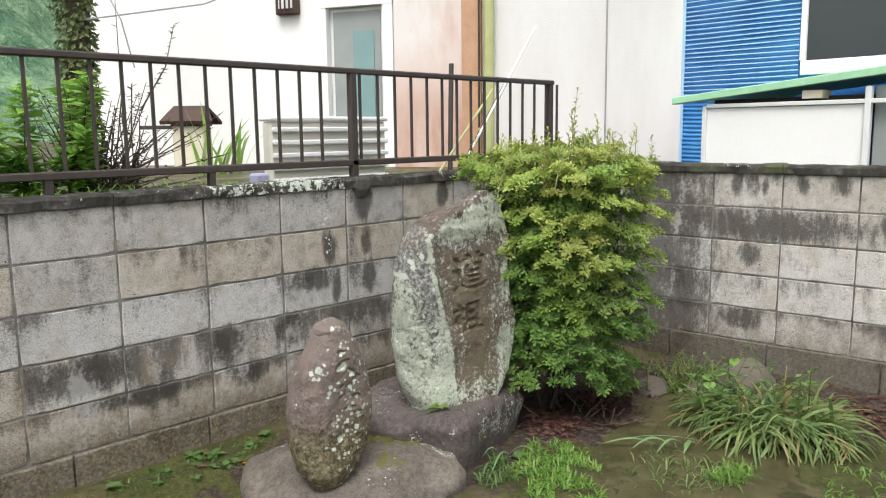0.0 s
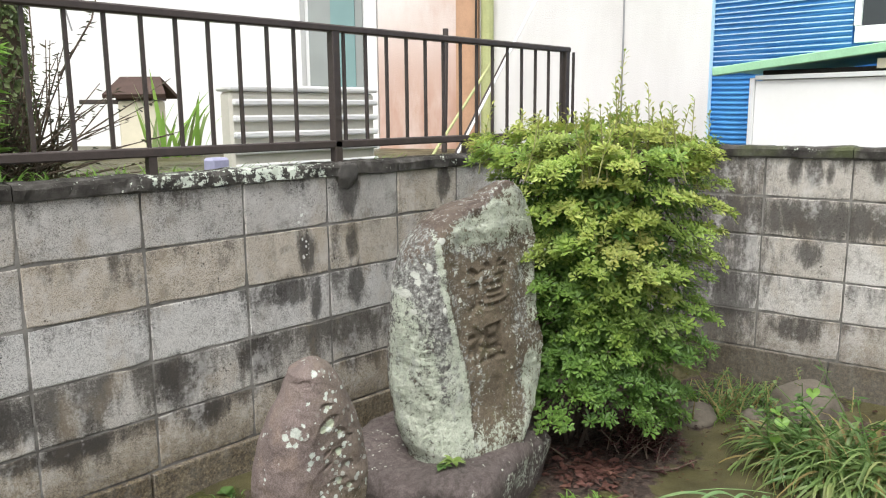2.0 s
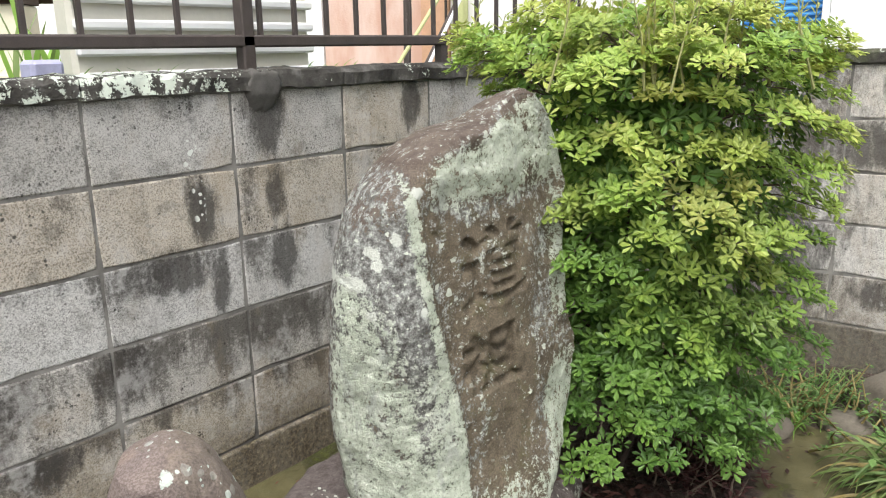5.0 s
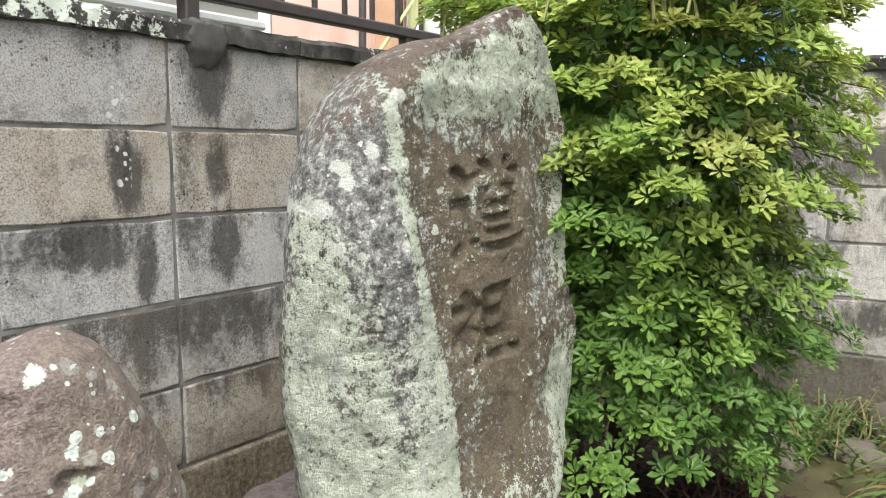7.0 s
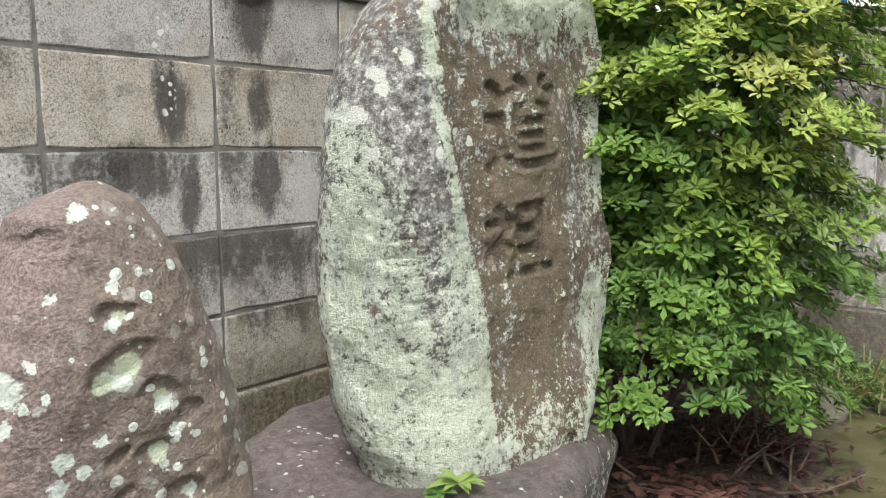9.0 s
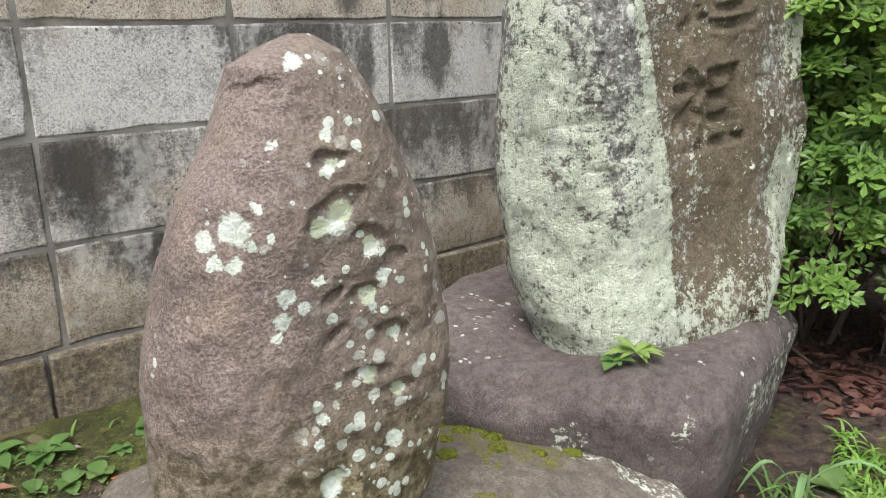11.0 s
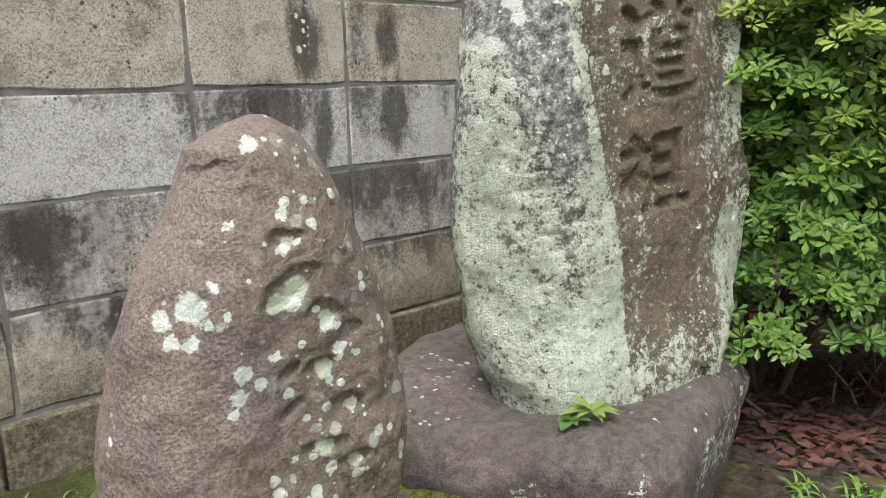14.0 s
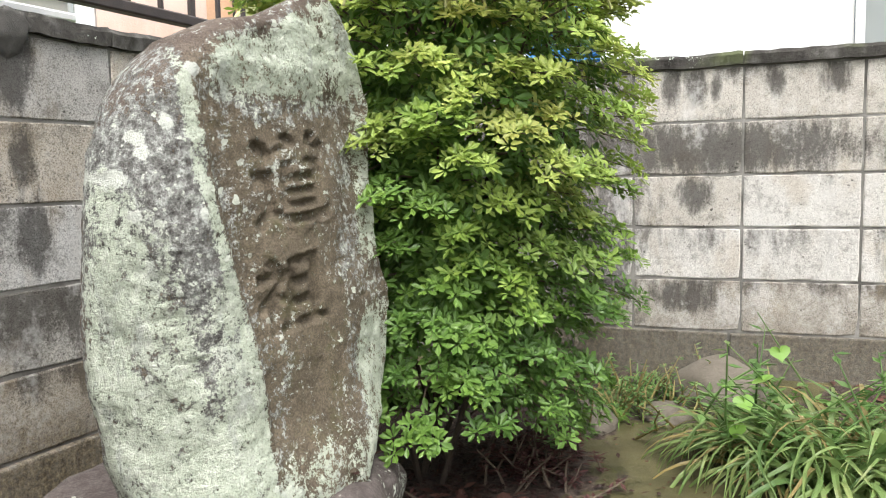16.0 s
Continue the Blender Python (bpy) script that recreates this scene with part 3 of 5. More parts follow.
def block_mesh(name, w, h, mats, seed):
    """A block whose front has chipped, slightly wavering arrises."""
    rs = random.Random(seed)
    bm = bmesh.new()
    rim = []
    for a, b, n in (((-1, -1), (1, -1), 6), ((1, -1), (1, 1), 3), ((1, 1), (-1, 1), 6), ((-1, 1), (-1, -1), 3)):
        for i in range(n):
            k = (i + (rs.uniform(-0.25, 0.25) if i else 0)) / n
            rim.append((a[0] + (b[0] - a[0]) * k, a[1] + (b[1] - a[1]) * k, i == 0))
    rings = [[], [], []]
    for x, z, corner in rim:
        chip = rs.uniform(0, 0.0022) + (rs.uniform(0.0, 0.003) if corner else 0) + (0.005 if rs.random() < 0.05 else 0)
        for ring, inset, y in zip(rings, (chip + 0.004, chip, 0.0), (-0.05 + rs.uniform(0, 0.0012), -0.0462, 0.03)):
            ring.append(bm.verts.new((x * (w / 2 - inset), y, z * (h / 2 - inset))))
    n = len(rim)
    bm.faces.new(rings[0])
    for q, s in zip(rings, rings[1:]):
        for j in range(n):
            bm.faces.new((q[j], s[j], s[(j + 1) % n], q[(j + 1) % n]))
    bmesh.ops.recalc_face_normals(bm, faces=bm.faces)
    return mesh_of(bm, name, mats)


def variants(mat, w=0.3955, h=0.1955, k0=0):
    return [block_mesh("block", w, h, mat, k + k0) for k in range(5)]


V_GREY, V_BEIGE, V_BROWN, V_PALE, V_DARK = variants(N_GREY), variants(N_TAN), variants(N_BROWN), variants(N_PALE), variants(N_DARK)
V_WHITE, V_MID, V_TAN = variants(E_WHITE), variants(E_MID), variants(E_TAN)
FOOT_N, FOOT_E = variants(N_BROWN, 0.594, 0.29, 9), variants(E_TAN, 0.594, 0.29, 9)
NORTH_ROWS = [V_BROWN * 4 + V_DARK, V_DARK * 4 + V_BROWN, V_PALE, V_BEIGE * 4 + V_GREY, V_GREY * 5 + V_BEIGE]
EAST_ROWS = [V_TAN * 3 + V_MID, V_WHITE * 3 + V_MID, V_WHITE * 3 + V_MID, V_MID * 2 + V_TAN, V_MID * 2 + V_WHITE + V_TAN]


def block_wall(name, origin, turn, n_from, n_to, lift, rows, foot, label):
    """A wall of stacked blocks along its own x; its face looks to its own -y."""
    m = pose(*origin, 0, 0, turn)
    x0, x1 = 0.4 * n_from, 0.4 * n_to
    bm = boxed(x0, x1, 0.004, 0.115, -0.25, 1.238 + lift, m=m)
    w = solid(name, bm, MAT_MORTAR, label, "wall", kind="structure")
    for i in range(n_from, n_to):
        for r in range(5):
            z = 0.3 + 0.2 * r + lift
            ob = new("block", random.choice(rows[r]))
            ob.matrix_world = m @ pose(0.4 * i + 0.2, 0.05 + random.uniform(-0.0012, 0.0012), z, random.uniform(-0.3, 0.3), 0, random.uniform(-0.25, 0.25))
            ob.parent = w
    n = int((x1 - x0) / 0.6)
    for i in range(n - 1):
        ob = new("footing_block", random.choice(foot))
        ob.matrix_world = m @ pose(x0 + 0.6 * i + 0.658, 0.033 + random.uniform(-0.003, 0.003), 0.052 + lift)
        ob.parent = w
    length = 0.8
    for i in range(int((x1 - x0) / length) + 1):
        a, b = x0 + length * i, min(x1, x0 + length * (i + 1)) - 0.004
        if b - a < 0.05:
            continue
        bm = bmesh.new()
        k = 40
        prof = [(-0.014, 1.203), (-0.016, 1.238), (-0.006, 1.251), (0.06, 1.256), (0.128, 1.250), (0.13, 1.203)]
        rings = []
        for j in range(k + 1):
            x = a + (b - a) * j / k
            rings.append([bm.verts.new((x, y + 0.009 * noise.noise(Vector((x * 9, y * 20 + z * 30, i))) + 0.004 * noise.noise(Vector((x * 40, z * 60, i))), z + lift + 0.007 * noise.noise(Vector((x * 7, y * 9, 5 + i))) + 0.004 * noise.noise(Vector((x * 33, y * 50, 8))))) for y, z in prof])
        for q, s in zip(rings, rings[1:]):
            for j in range(6):
                bm.faces.new((q[j], q[(j + 1) % 6], s[(j + 1) % 6], s[j]))
        bm.faces.new(rings[0])
        bm.faces.new(rings[-1][::-1])
        bmesh.ops.recalc_face_normals(bm, faces=bm.faces)
        bmesh.ops.transform(bm, matrix=m, verts=bm.verts)
        part("coping_stone", bm, MAT_CAP, w)
    return w


wall_north = block_wall("wall_north", (1.127, 3.2, 0), 0, -12, 8, 0.0, NORTH_ROWS, FOOT_N, "weathered grey concrete block wall with mould streaks")
RW = math.degrees(math.atan2(-0.8, 0.065))
wall_east = block_wall("wall_east", (4.305, 2.16, 0), RW, -3, 14, 0.022, EAST_ROWS, FOOT_E, "pale concrete block wall with dark mould stains")
bm = boxed(-6.2, -6.0, -6.2, 3.4, -0.2, 1.2)
box(bm, -6.0, 5.2, -6.2, -6.0, -0.2, 1.2)
solid("wall_far_side", bm, MAT_MORTAR, "plain wall that closes the garden", "wall", kind="structure")


# ---- standing stones ----
TALL_AT = Vector((2.3, 2.44, 0))
TU, TV = Vector((0.9403, -0.3403, 0)), Vector((-0.3403, -0.9403, 0))
T_LEFT = [(0.18, -0.165), (0.26, -0.185), (0.30, -0.207), (0.38, -0.227), (0.50, -0.252), (0.64, -0.254), (0.80, -0.242), (0.90, -0.228), (0.98, -0.20), (1.03, -0.165), (1.09, -0.10), (1.13, -0.015), (1.148, 0.08), (1.18, 0.14), (1.205, 0.19), (1.213, 0.215)]
T_RIGHT = [(0.18, 0.16), (0.25, 0.25), (0.30, 0.30), (0.36, 0.35), (0.46, 0.374), (0.58, 0.384), (0.69, 0.352), (0.85, 0.342), (1.0, 0.342), (1.10, 0.315), (1.16, 0.286), (1.20, 0.25), (1.213, 0.225)]
T_RIDGE = [(0.2, 0.0), (0.335, -0.003), (0.464, -0.010), (0.584, -0.030), (0.73, -0.066), (0.87, -0.088), (1.02, -0.105), (1.2, -0.115)]


def tall_front(u, z):
    """How far the face stands out at (u, z)."""
    r = lerp(T_RIDGE, z)
    crest = 0.085 - 0.03 * sstep(0.7, 1.2, z) + 0.03 * sstep(0.45, 0.25, z)
    if u < r:
        v = crest - 0.10 * ((r - u) / 0.25) ** 1.5 + 0.02 * math.sin((r - u) * 14)
    else:
        cut = 0.022 * sstep(0.30, 0.5, z) * (1 - sstep(0.98, 1.06, z))
        v = crest - cut * sstep(0, 0.02, u - r) - 0.17 * (u - r) - 0.25 * max(0, u - r - 0.22)
    return v


def glyph_tree(body, size, u, z):
    """The filled outline of a character, as a tree that can be asked whether (u, z) lies in it."""
    cu = bpy.data.curves.new("glyph", "FONT")
    cu.body, cu.size, cu.align_x, cu.align_y, cu.offset = body, size, "CENTER", "CENTER", 0.003
    ob = new("glyph", cu)
    me = bpy.data.meshes.new_from_object(ob.evaluated_get(bpy.context.evaluated_depsgraph_get()))
    vs = [Vector((v.co.x * 1.08 + u, v.co.y * 0.94 + z + 0.10 * v.co.x, 0)) for v in me.vertices]
    tree = BVHTree.FromPolygons(vs, [tuple(p.vertices) for p in me.polygons]) if me.polygons else None
    bpy.data.objects.remove(ob)
    bpy.data.curves.remove(cu)
    bpy.data.meshes.remove(me)
    return tree


GLYPHS = [g for g in (glyph_tree("道", 0.19, 0.105, 0.835), glyph_tree("祖", 0.16, 0.082, 0.632)) if g]
# worn strokes on the pale side that can no longer be read: u, z, half width, half height
WORN = [(-0.165, 0.735, 0.03, 0.004), (-0.14, 0.715, 0.004, 0.03), (-0.175, 0.705, 0.003, 0.02), (-0.15, 0.69, 0.025, 0.003), (-0.15, 0.665, 0.03, 0.003), (-0.16, 0.635, 0.035, 0.004), (-0.14, 0.65, 0.004, 0.03),
        (-0.16, 0.60, 0.03, 0.003), (-0.145, 0.56, 0.035, 0.003), (-0.17, 0.57, 0.004, 0.02), (-0.15, 0.53, 0.03, 0.003)]


def carved(u, z):
    """Depth of the carving, softened by wear."""
    d = 0.0
    if 0.0 < u < 0.25 and 0.4 < z < 1.0:
        hits = 0
        for du, dz in ((0, 0), (0.003, 0.001), (-0.003, 0.001), (0, 0.004), (0, -0.004)):
            for g in GLYPHS:
                if g.ray_cast(Vector((u + du, z + dz, 1)), Vector((0, 0, -1)))[0]:
                    hits += 1
                    break
        d = 0.017 * hits / 5 * (0.55 + 0.45 * sstep(-0.3, 0.2, noise.noise(Vector((u * 14, z * 14, 0)))))
    if -0.22 < u < -0.09 and 0.5 < z < 0.76:
        for a, b, ru, rz in WORN:
            if abs(u - a) < ru and abs(z - b - 0.15 * (u - a)) < rz:
                d = max(d, 0.0025)
    return d


def stone_grid(rows, cols_f, cols_b, point):
    bm = bmesh.new()
    n = cols_f + cols_b
    rings = [[bm.verts.new(point(i / rows, j / cols_f if j < cols_f else (j - cols_f) / cols_b, j < cols_f)) for j in range(n)] for i in range(rows + 1)]
    for a, b in zip(rings, rings[1:]):
        for j in range(n):
            bm.faces.new((a[j], a[(j + 1) % n], b[(j + 1) % n], b[j]))
    bm.faces.new(rings[0][::-1])
    bm.faces.new(rings[-1])
    return bm


def tall_point(a, s, front):
    z = 0.18 + (1.2125 - 0.18) * (1 - (1 - a) ** 1.25)
    lo, hi = lerp(T_LEFT, z), lerp(T_RIGHT, z)
    mid, half = (lo + hi) / 2, max(0.004, (hi - lo) / 2)
    t = (2 * s - 1) if front else (1 - 2 * s)
    t = math.sin(t * math.pi / 2) * 0.6 + t * 0.4
    u = mid + half * t
    full = min(1.0, (half / 0.16)) ** 0.6
    edge = -0.05
    if front:
        v = edge + (tall_front(u, z) - carved(u, z) - edge) * full * max(0, 1 - abs(t) ** 7) ** 0.5
    else:
        v = edge - 0.16 * full * max(0, 1 - abs(t) ** 2.6) ** 0.5
    p = TALL_AT + TU * u + TV * v
    p.z = z
    d = 0.010 * noise.noise(p * 7) + 0.005 * noise.noise(p * 17) + 0.003 * noise.noise(p * 45) + 0.0016 * noise.noise(p * 110)
    return p + TV * d * (1 if front else -1) + TU * d * 0.5 * t


bm = stone_grid(330, 210, 50, tall_point)
tall = solid("standing_stone", bm, MAT_TALL, "tall carved standing stone crusted with pale green lichen", "stone", smooth=True)
me = tall.data
lich = me.color_attributes.new("lichen", "FLOAT_COLOR", "POINT")
for v in me.vertices:
    p = v.co - TALL_AT
    u, z = p.dot(TU), v.co.z
    r = lerp(T_RIDGE, z)
    n1 = noise.noise(v.co * 6) * 0.5
    n2 = noise.noise(v.co * 15 + Vector((4, 0, 0))) * 0.5
    left = sstep(r + 0.004, r - 0.006, u)
    split = 0.80 + 0.10 * n1 - 0.85 * max(0, u + 0.21)
    green = left * (0.78 * sstep(split + 0.08, split - 0.10, z) + 0.40 * n1 + 0.35 * n2)
    mid = math.exp(-((u - r + 0.075) / 0.035) ** 2) * sstep(0.42, 0.55, z)
    green -= 0.45 * mid * left
    green = max(green, (0.85 + 0.5 * n2) * math.exp(-((u - r + 0.014) / 0.018) ** 2))
    green = max(green, (0.76 + 0.5 * n2) * sstep(0.955, 1.03, z + 0.05 * n1) * sstep(-0.11, -0.04, u) * sstep(0.016, 0.03, lerp([(-0.1, 1.10), (0.0, 1.135), (0.08, 1.15), (0.2, 1.215), (0.3, 1.24)], u) - z))
    green = max(green, (0.75 + 0.5 * n2) * sstep(0.235, 0.28, u + 0.05 * n1) * sstep(0.62, 0.55, z) * sstep(0.3, 0.36, z))
    green = max(green, (0.55 + 0.6 * n2) * sstep(0.285, 0.31, u) * sstep(0.6, 0.7, z))
    green = max(green, (0.58 + 0.6 * n2) * sstep(0.40, 0.31, z))
    grey = max(0.95 * left, 0.55 * sstep(0.90, 1.0, z), 0.45 * sstep(0.17, 0.25, u), 0.35 * sstep(0.12, 0.0, u - r), 0.10) + n1 * 0.5
    rim = lerp([(-0.30, 0.72), (-0.24, 0.92), (-0.20, 0.975), (-0.10, 1.085), (0.0, 1.125), (0.08, 1.14), (0.2, 1.205), (0.3, 1.24)], u)
    bare = 0.85 * sstep(rim - 0.05 + 0.08 * n1 + 0.05 * n2, rim - 0.0, z)
    if p.dot(TV) < -0.075:
        bare = max(bare, 0.8)
    lich.data[v.index].color = (green - bare * 0.75, grey - bare * 0.5, bare, 1)

SMALL_AT = Vector((1.58, 2.38, 0))
SU, SV = Vector((0.8465, -0.5325, 0)), Vector((-0.5325, -0.8465, 0))
S_LEFT = [(0.13, -0.10), (0.20, -0.145), (0.30, -0.170), (0.39, -0.173), (0.47, -0.165), (0.55, -0.141), (0.625, -0.109), (0.695, -0.074), (0.748, -0.053), (0.767, -0.017), (0.778, 0.01)]
S_RIGHT = [(0.13, 0.06), (0.20, 0.109), (0.27, 0.144), (0.374, 0.16), (0.44, 0.162), (0.546, 0.152), (0.60, 0.139), (0.67, 0.112), (0.73, 0.084), (0.76, 0.062), (0.778, 0.03)]
DENTS = [(0.042, 0.666, 0.013, 0.009, 0), (0.044, 0.62, 0.029, 0.013, 0.5), (0.077, 0.586, 0.015, 0.014, 0), (0.103, 0.56, 0.014, 0.007, 0.3), (0.036, 0.532, 0.012, 0.005, 0.6), (0.072, 0.532, 0.016, 0.008, 0),
         (0.038, 0.495, 0.014, 0.006, 0.4), (0.096, 0.485, 0.014, 0.011, 0), (0.07, 0.447, 0.018, 0.007, 0), (0.098, 0.423, 0.016, 0.008, 0.2), (-0.023, 0.729, 0.026, 0.010, 0.1), (0.026, 0.339, 0.015, 0.010, 0)]


def small_point(a, s, front):
    z = 0.13 + (0.7775 - 0.13) * (1 - (1 - a) ** 1.3)
    lo, hi = lerp(S_LEFT, z), lerp(S_RIGHT, z)
    mid, half = (lo + hi) / 2, max(0.004, (hi - lo) / 2)
    t = (2 * s - 1) if front else (1 - 2 * s)
    t = math.sin(t * math.pi / 2) * 0.7 + t * 0.3
    u = mid + half * t
    full = min(1.0, half / 0.12) ** 0.7
    if front:
        v = (0.122 - 0.32 * u) * full * max(0, 1 - abs(t) ** 2.4) ** 0.5
        wu, wz = 0.006 * noise.noise(Vector((u * 55, z * 55, 1))), 0.006 * noise.noise(Vector((u * 55, z * 55, 9)))
        for du, dz, a1, b1, ang in DENTS:
            x, y = u - du + wu, z - dz + wz
            x, y = x * math.cos(ang) + y * math.sin(ang), -x * math.sin(ang) + y * math.cos(ang)
            q = (x / a1) ** 2 + (y / b1) ** 2
            v -= (0.0075 if dz < 0.7 else 0.005) * sstep(1.6, 0.6, q + 0.35 * y / b1)
    else:
        v = -0.12 * full * max(0, 1 - abs(t) ** 2.4) ** 0.5
    p = SMALL_AT + SU * u + SV * v
    p.z = z
    d = 0.008 * noise.noise(p * 8) + 0.005 * noise.noise(p * 22) + 0.0026 * noise.noise(p * 60) + 0.0013 * noise.noise(p * 140)
    return p + SV * d * (1 if front else -1) + SU * d * 0.5 * t


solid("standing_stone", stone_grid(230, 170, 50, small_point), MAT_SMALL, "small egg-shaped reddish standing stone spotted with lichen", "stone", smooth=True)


def boulder(outline, centre, z0, z1, round_top, seed, dome=0.0, n=96, rings=26, dip=None, under=0.02):
    """A boulder from its plan outline, with a rounded shoulder."""
    c = Vector((*centre, 0))
    pts = [Vector((*p, 0)) - c for p in outline]
    ang = [(math.atan2(p.y, p.x), p.length) for p in pts]
    ang.sort()

    def radius(th):
        for (a, ra), (b, rb) in zip(ang, ang[1:] + [(ang[0][0] + 2 * math.pi, ang[0][1])]):
            if a <= th <= b or a <= th + 2 * math.pi <= b:
                k = ((th if th >= a else th + 2 * math.pi) - a) / (b - a)
                return ra * rb * math.sin(b - a) / max(1e-6, ra * math.sin(k * (b - a)) + rb * math.sin((1 - k) * (b - a)))
        return ang[0][1]

    bm = bmesh.new()
    loops = []
    for i in range(rings + 1):
        k = i / rings
        ring = []
        for j in range(n):
            th = -math.pi + 2 * math.pi * j / n
            r = radius(th)
            if k < 0.3:
                z, s = z0 + (z1 - round_top - z0) * k / 0.3, 1.0 - under * (1 - k / 0.3)
            elif k < 0.6:
                q = (k - 0.3) / 0.3 * math.pi / 2
                z, s = z1 - round_top + round_top * math.sin(q), 1 - (1 - math.cos(q)) * round_top / r
            else:
                q = (k - 0.6) / 0.4
                s = (1 - round_top / r) * (1 - q)
                z = z1 + dome * (1 - (1 - q) ** 2)
            p = c + Vector((math.cos(th), math.sin(th), 0)) * r * max(s, 0.001)
            p.z = z + (dip(p.x, p.y) * min(1.0, k / 0.3) if dip else 0)
            o = Vector((0, 0, seed))
            d = 0.020 * noise.noise(p * 5 + o) + 0.011 * noise.noise(p * 13 + o) + 0.004 * noise.noise(p * 38 + o) + 0.002 * noise.noise(p * 90)
            ring.append(bm.verts.new(p + Vector((math.cos(th), math.sin(th), 0.9)).normalized() * d))
        loops.append(ring)
    for a, b in zip(loops, loops[1:]):
        for j in range(n):
            bm.faces.new((a[j], a[(j + 1) % n], b[(j + 1) % n], b[j]))
    bm.faces.new(loops[-1])
    bm.faces.new(loops[0][::-1])
    return bm


def hollow(x, y):
    """The seat of the tall stone sunk a little behind a swollen front rim."""
    seat = math.exp(-(((x - 2.36) / 0.26) ** 2 + ((y - 2.50) / 0.13) ** 2) ** 2)
    rim = math.exp(-((x - 2.10) / 0.16) ** 2 - ((y - 2.31) / 0.07) ** 2)
    return -0.035 * seat + 0.016 * rim - 0.05 * sstep(2.45, 2.8, x) - 0.02 * sstep(2.1, 1.93, x)


def ledge(x, y):
    """The front of the flat stone is split off and lies a step lower."""
    return -0.04 * sstep(0.014, -0.014, y - 2.19 + 0.22 * (x - 1.75)) - 0.05 * sstep(1.52, 1.34, x)


solid("base_stone", boulder([(1.90, 2.62), (1.95, 2.44), (2.05, 2.28), (2.115, 2.20), (2.165, 2.18), (2.38, 2.235), (2.60, 2.30), (2.765, 2.36), (2.80, 2.46), (2.78, 2.66), (2.58, 2.86), (2.25, 2.90), (1.98, 2.80)], (2.36, 2.55), -0.06, 0.262, 0.06, 3, under=0.15, dip=hollow, n=150, rings=40),
      MAT_BASE, "dark blocky base stone carrying the tall stone", "stone", smooth=True)
flat_stone = solid("base_stone", boulder([(1.37, 2.72), (1.45, 2.85), (1.60, 2.90), (1.85, 2.86), (2.02, 2.68), (2.12, 2.45), (2.15, 2.24), (2.08, 2.12), (1.90, 2.08), (1.70, 2.12), (1.50, 2.20), (1.38, 2.34), (1.33, 2.52)], (1.74, 2.48), -0.08, 0.118, 0.06, 8, 0.075, dip=ledge, n=150, rings=40),
      MAT_SLAB, "broad flat base stone with moss under the small stone", "stone", smooth=True)


FLAT_TREE = BVHTree.FromPolygons([v.co.copy() for v in flat_stone.data.vertices], [tuple(p.vertices) for p in flat_stone.data.polygons])


def rock(x, y, z, rx, ry, rz, seed, label):
    bm = bmesh.new()
    bmesh.ops.create_icosphere(bm, subdivisions=4, radius=1)
    for v in bm.verts:
        p = v.co * (1 + 0.16 * noise.noise(v.co * 1.3 + Vector((seed, 0, 0))) + 0.05 * noise.noise(v.co * 4 + Vector((seed, 0, 0))))
        v.co = Vector((x + p.x * rx, y + p.y * ry, z + p.z * rz))
    return solid("rock", bm, MAT_ROCK, label, "rock", "rocks by the wall", smooth=True)


rock(3.66, 2.17, 0.03, 0.12, 0.09, 0.07, 1, "smooth rounded grey field stone in soil")
rock(4.05, 1.81, 0.05, 0.17, 0.16, 0.13, 5, "large rounded brownish field stone by wall")
rock(3.83, 1.95, 0.02, 0.09, 0.085, 0.055, 9, "small rounded field stone half in soil")


# ---- shrub ----
def leaf(bm, at, d, up, length, width, fold=0.25):
    """A pointed leaf of four faces, folded along its middle."""
    d = d.normalized()
    side = d.cross(up)
    if side.length < 1e-4:
        side = d.cross(Vector((0.2, 0.9, 0.3)))
    side.normalize()
    nrm = side.cross(d)
    a = bm.verts.new(at)
    m1 = bm.verts.new(at + d * length * 0.5 - nrm * width * fold)
    l = bm.verts.new(at + d * length * 0.45 + side * width * 0.5)
    r = bm.verts.new(at + d * length * 0.45 - side * width * 0.5)
    t = bm.verts.new(at + d * length - nrm * width * 0.2)
    bm.faces.new((a, m1, l))
    bm.faces.new((a, r, m1))
    bm.faces.new((l, m1, t))
    bm.faces.new((m1, r, t))


MAT_SHOOT = plain("yellow_green_shoot", (0.24, 0.24, 0.10), 0.7)
BUSH = Vector((3.08, 2.40, 0))
BRONZE = [(2.82, 2.06, 0.99, 0.13), (2.95, 1.98, 0.80, 0.10)]


def bush_radius(th, z):
    k = (z - 0.1) / 1.27
    prof = lerp([(0.0, 0.62), (0.10, 0.82), (0.22, 0.97), (0.38, 0.98), (0.6, 0.99), (0.8, 1.03), (0.92, 1.02), (0.97, 0.92), (1.0, 0.72), (1.03, 0.2)], k)
    oval = 0.47 + 0.035 * math.cos(2 * (th - 2.30))
    return oval * prof * (1 + 0.15 * noise.noise(Vector((math.cos(th) * 1.6, math.sin(th) * 1.6, z * 2.5))) + 0.09 * noise.noise(Vector((math.cos(th) * 4, math.sin(th) * 4, z * 8))))


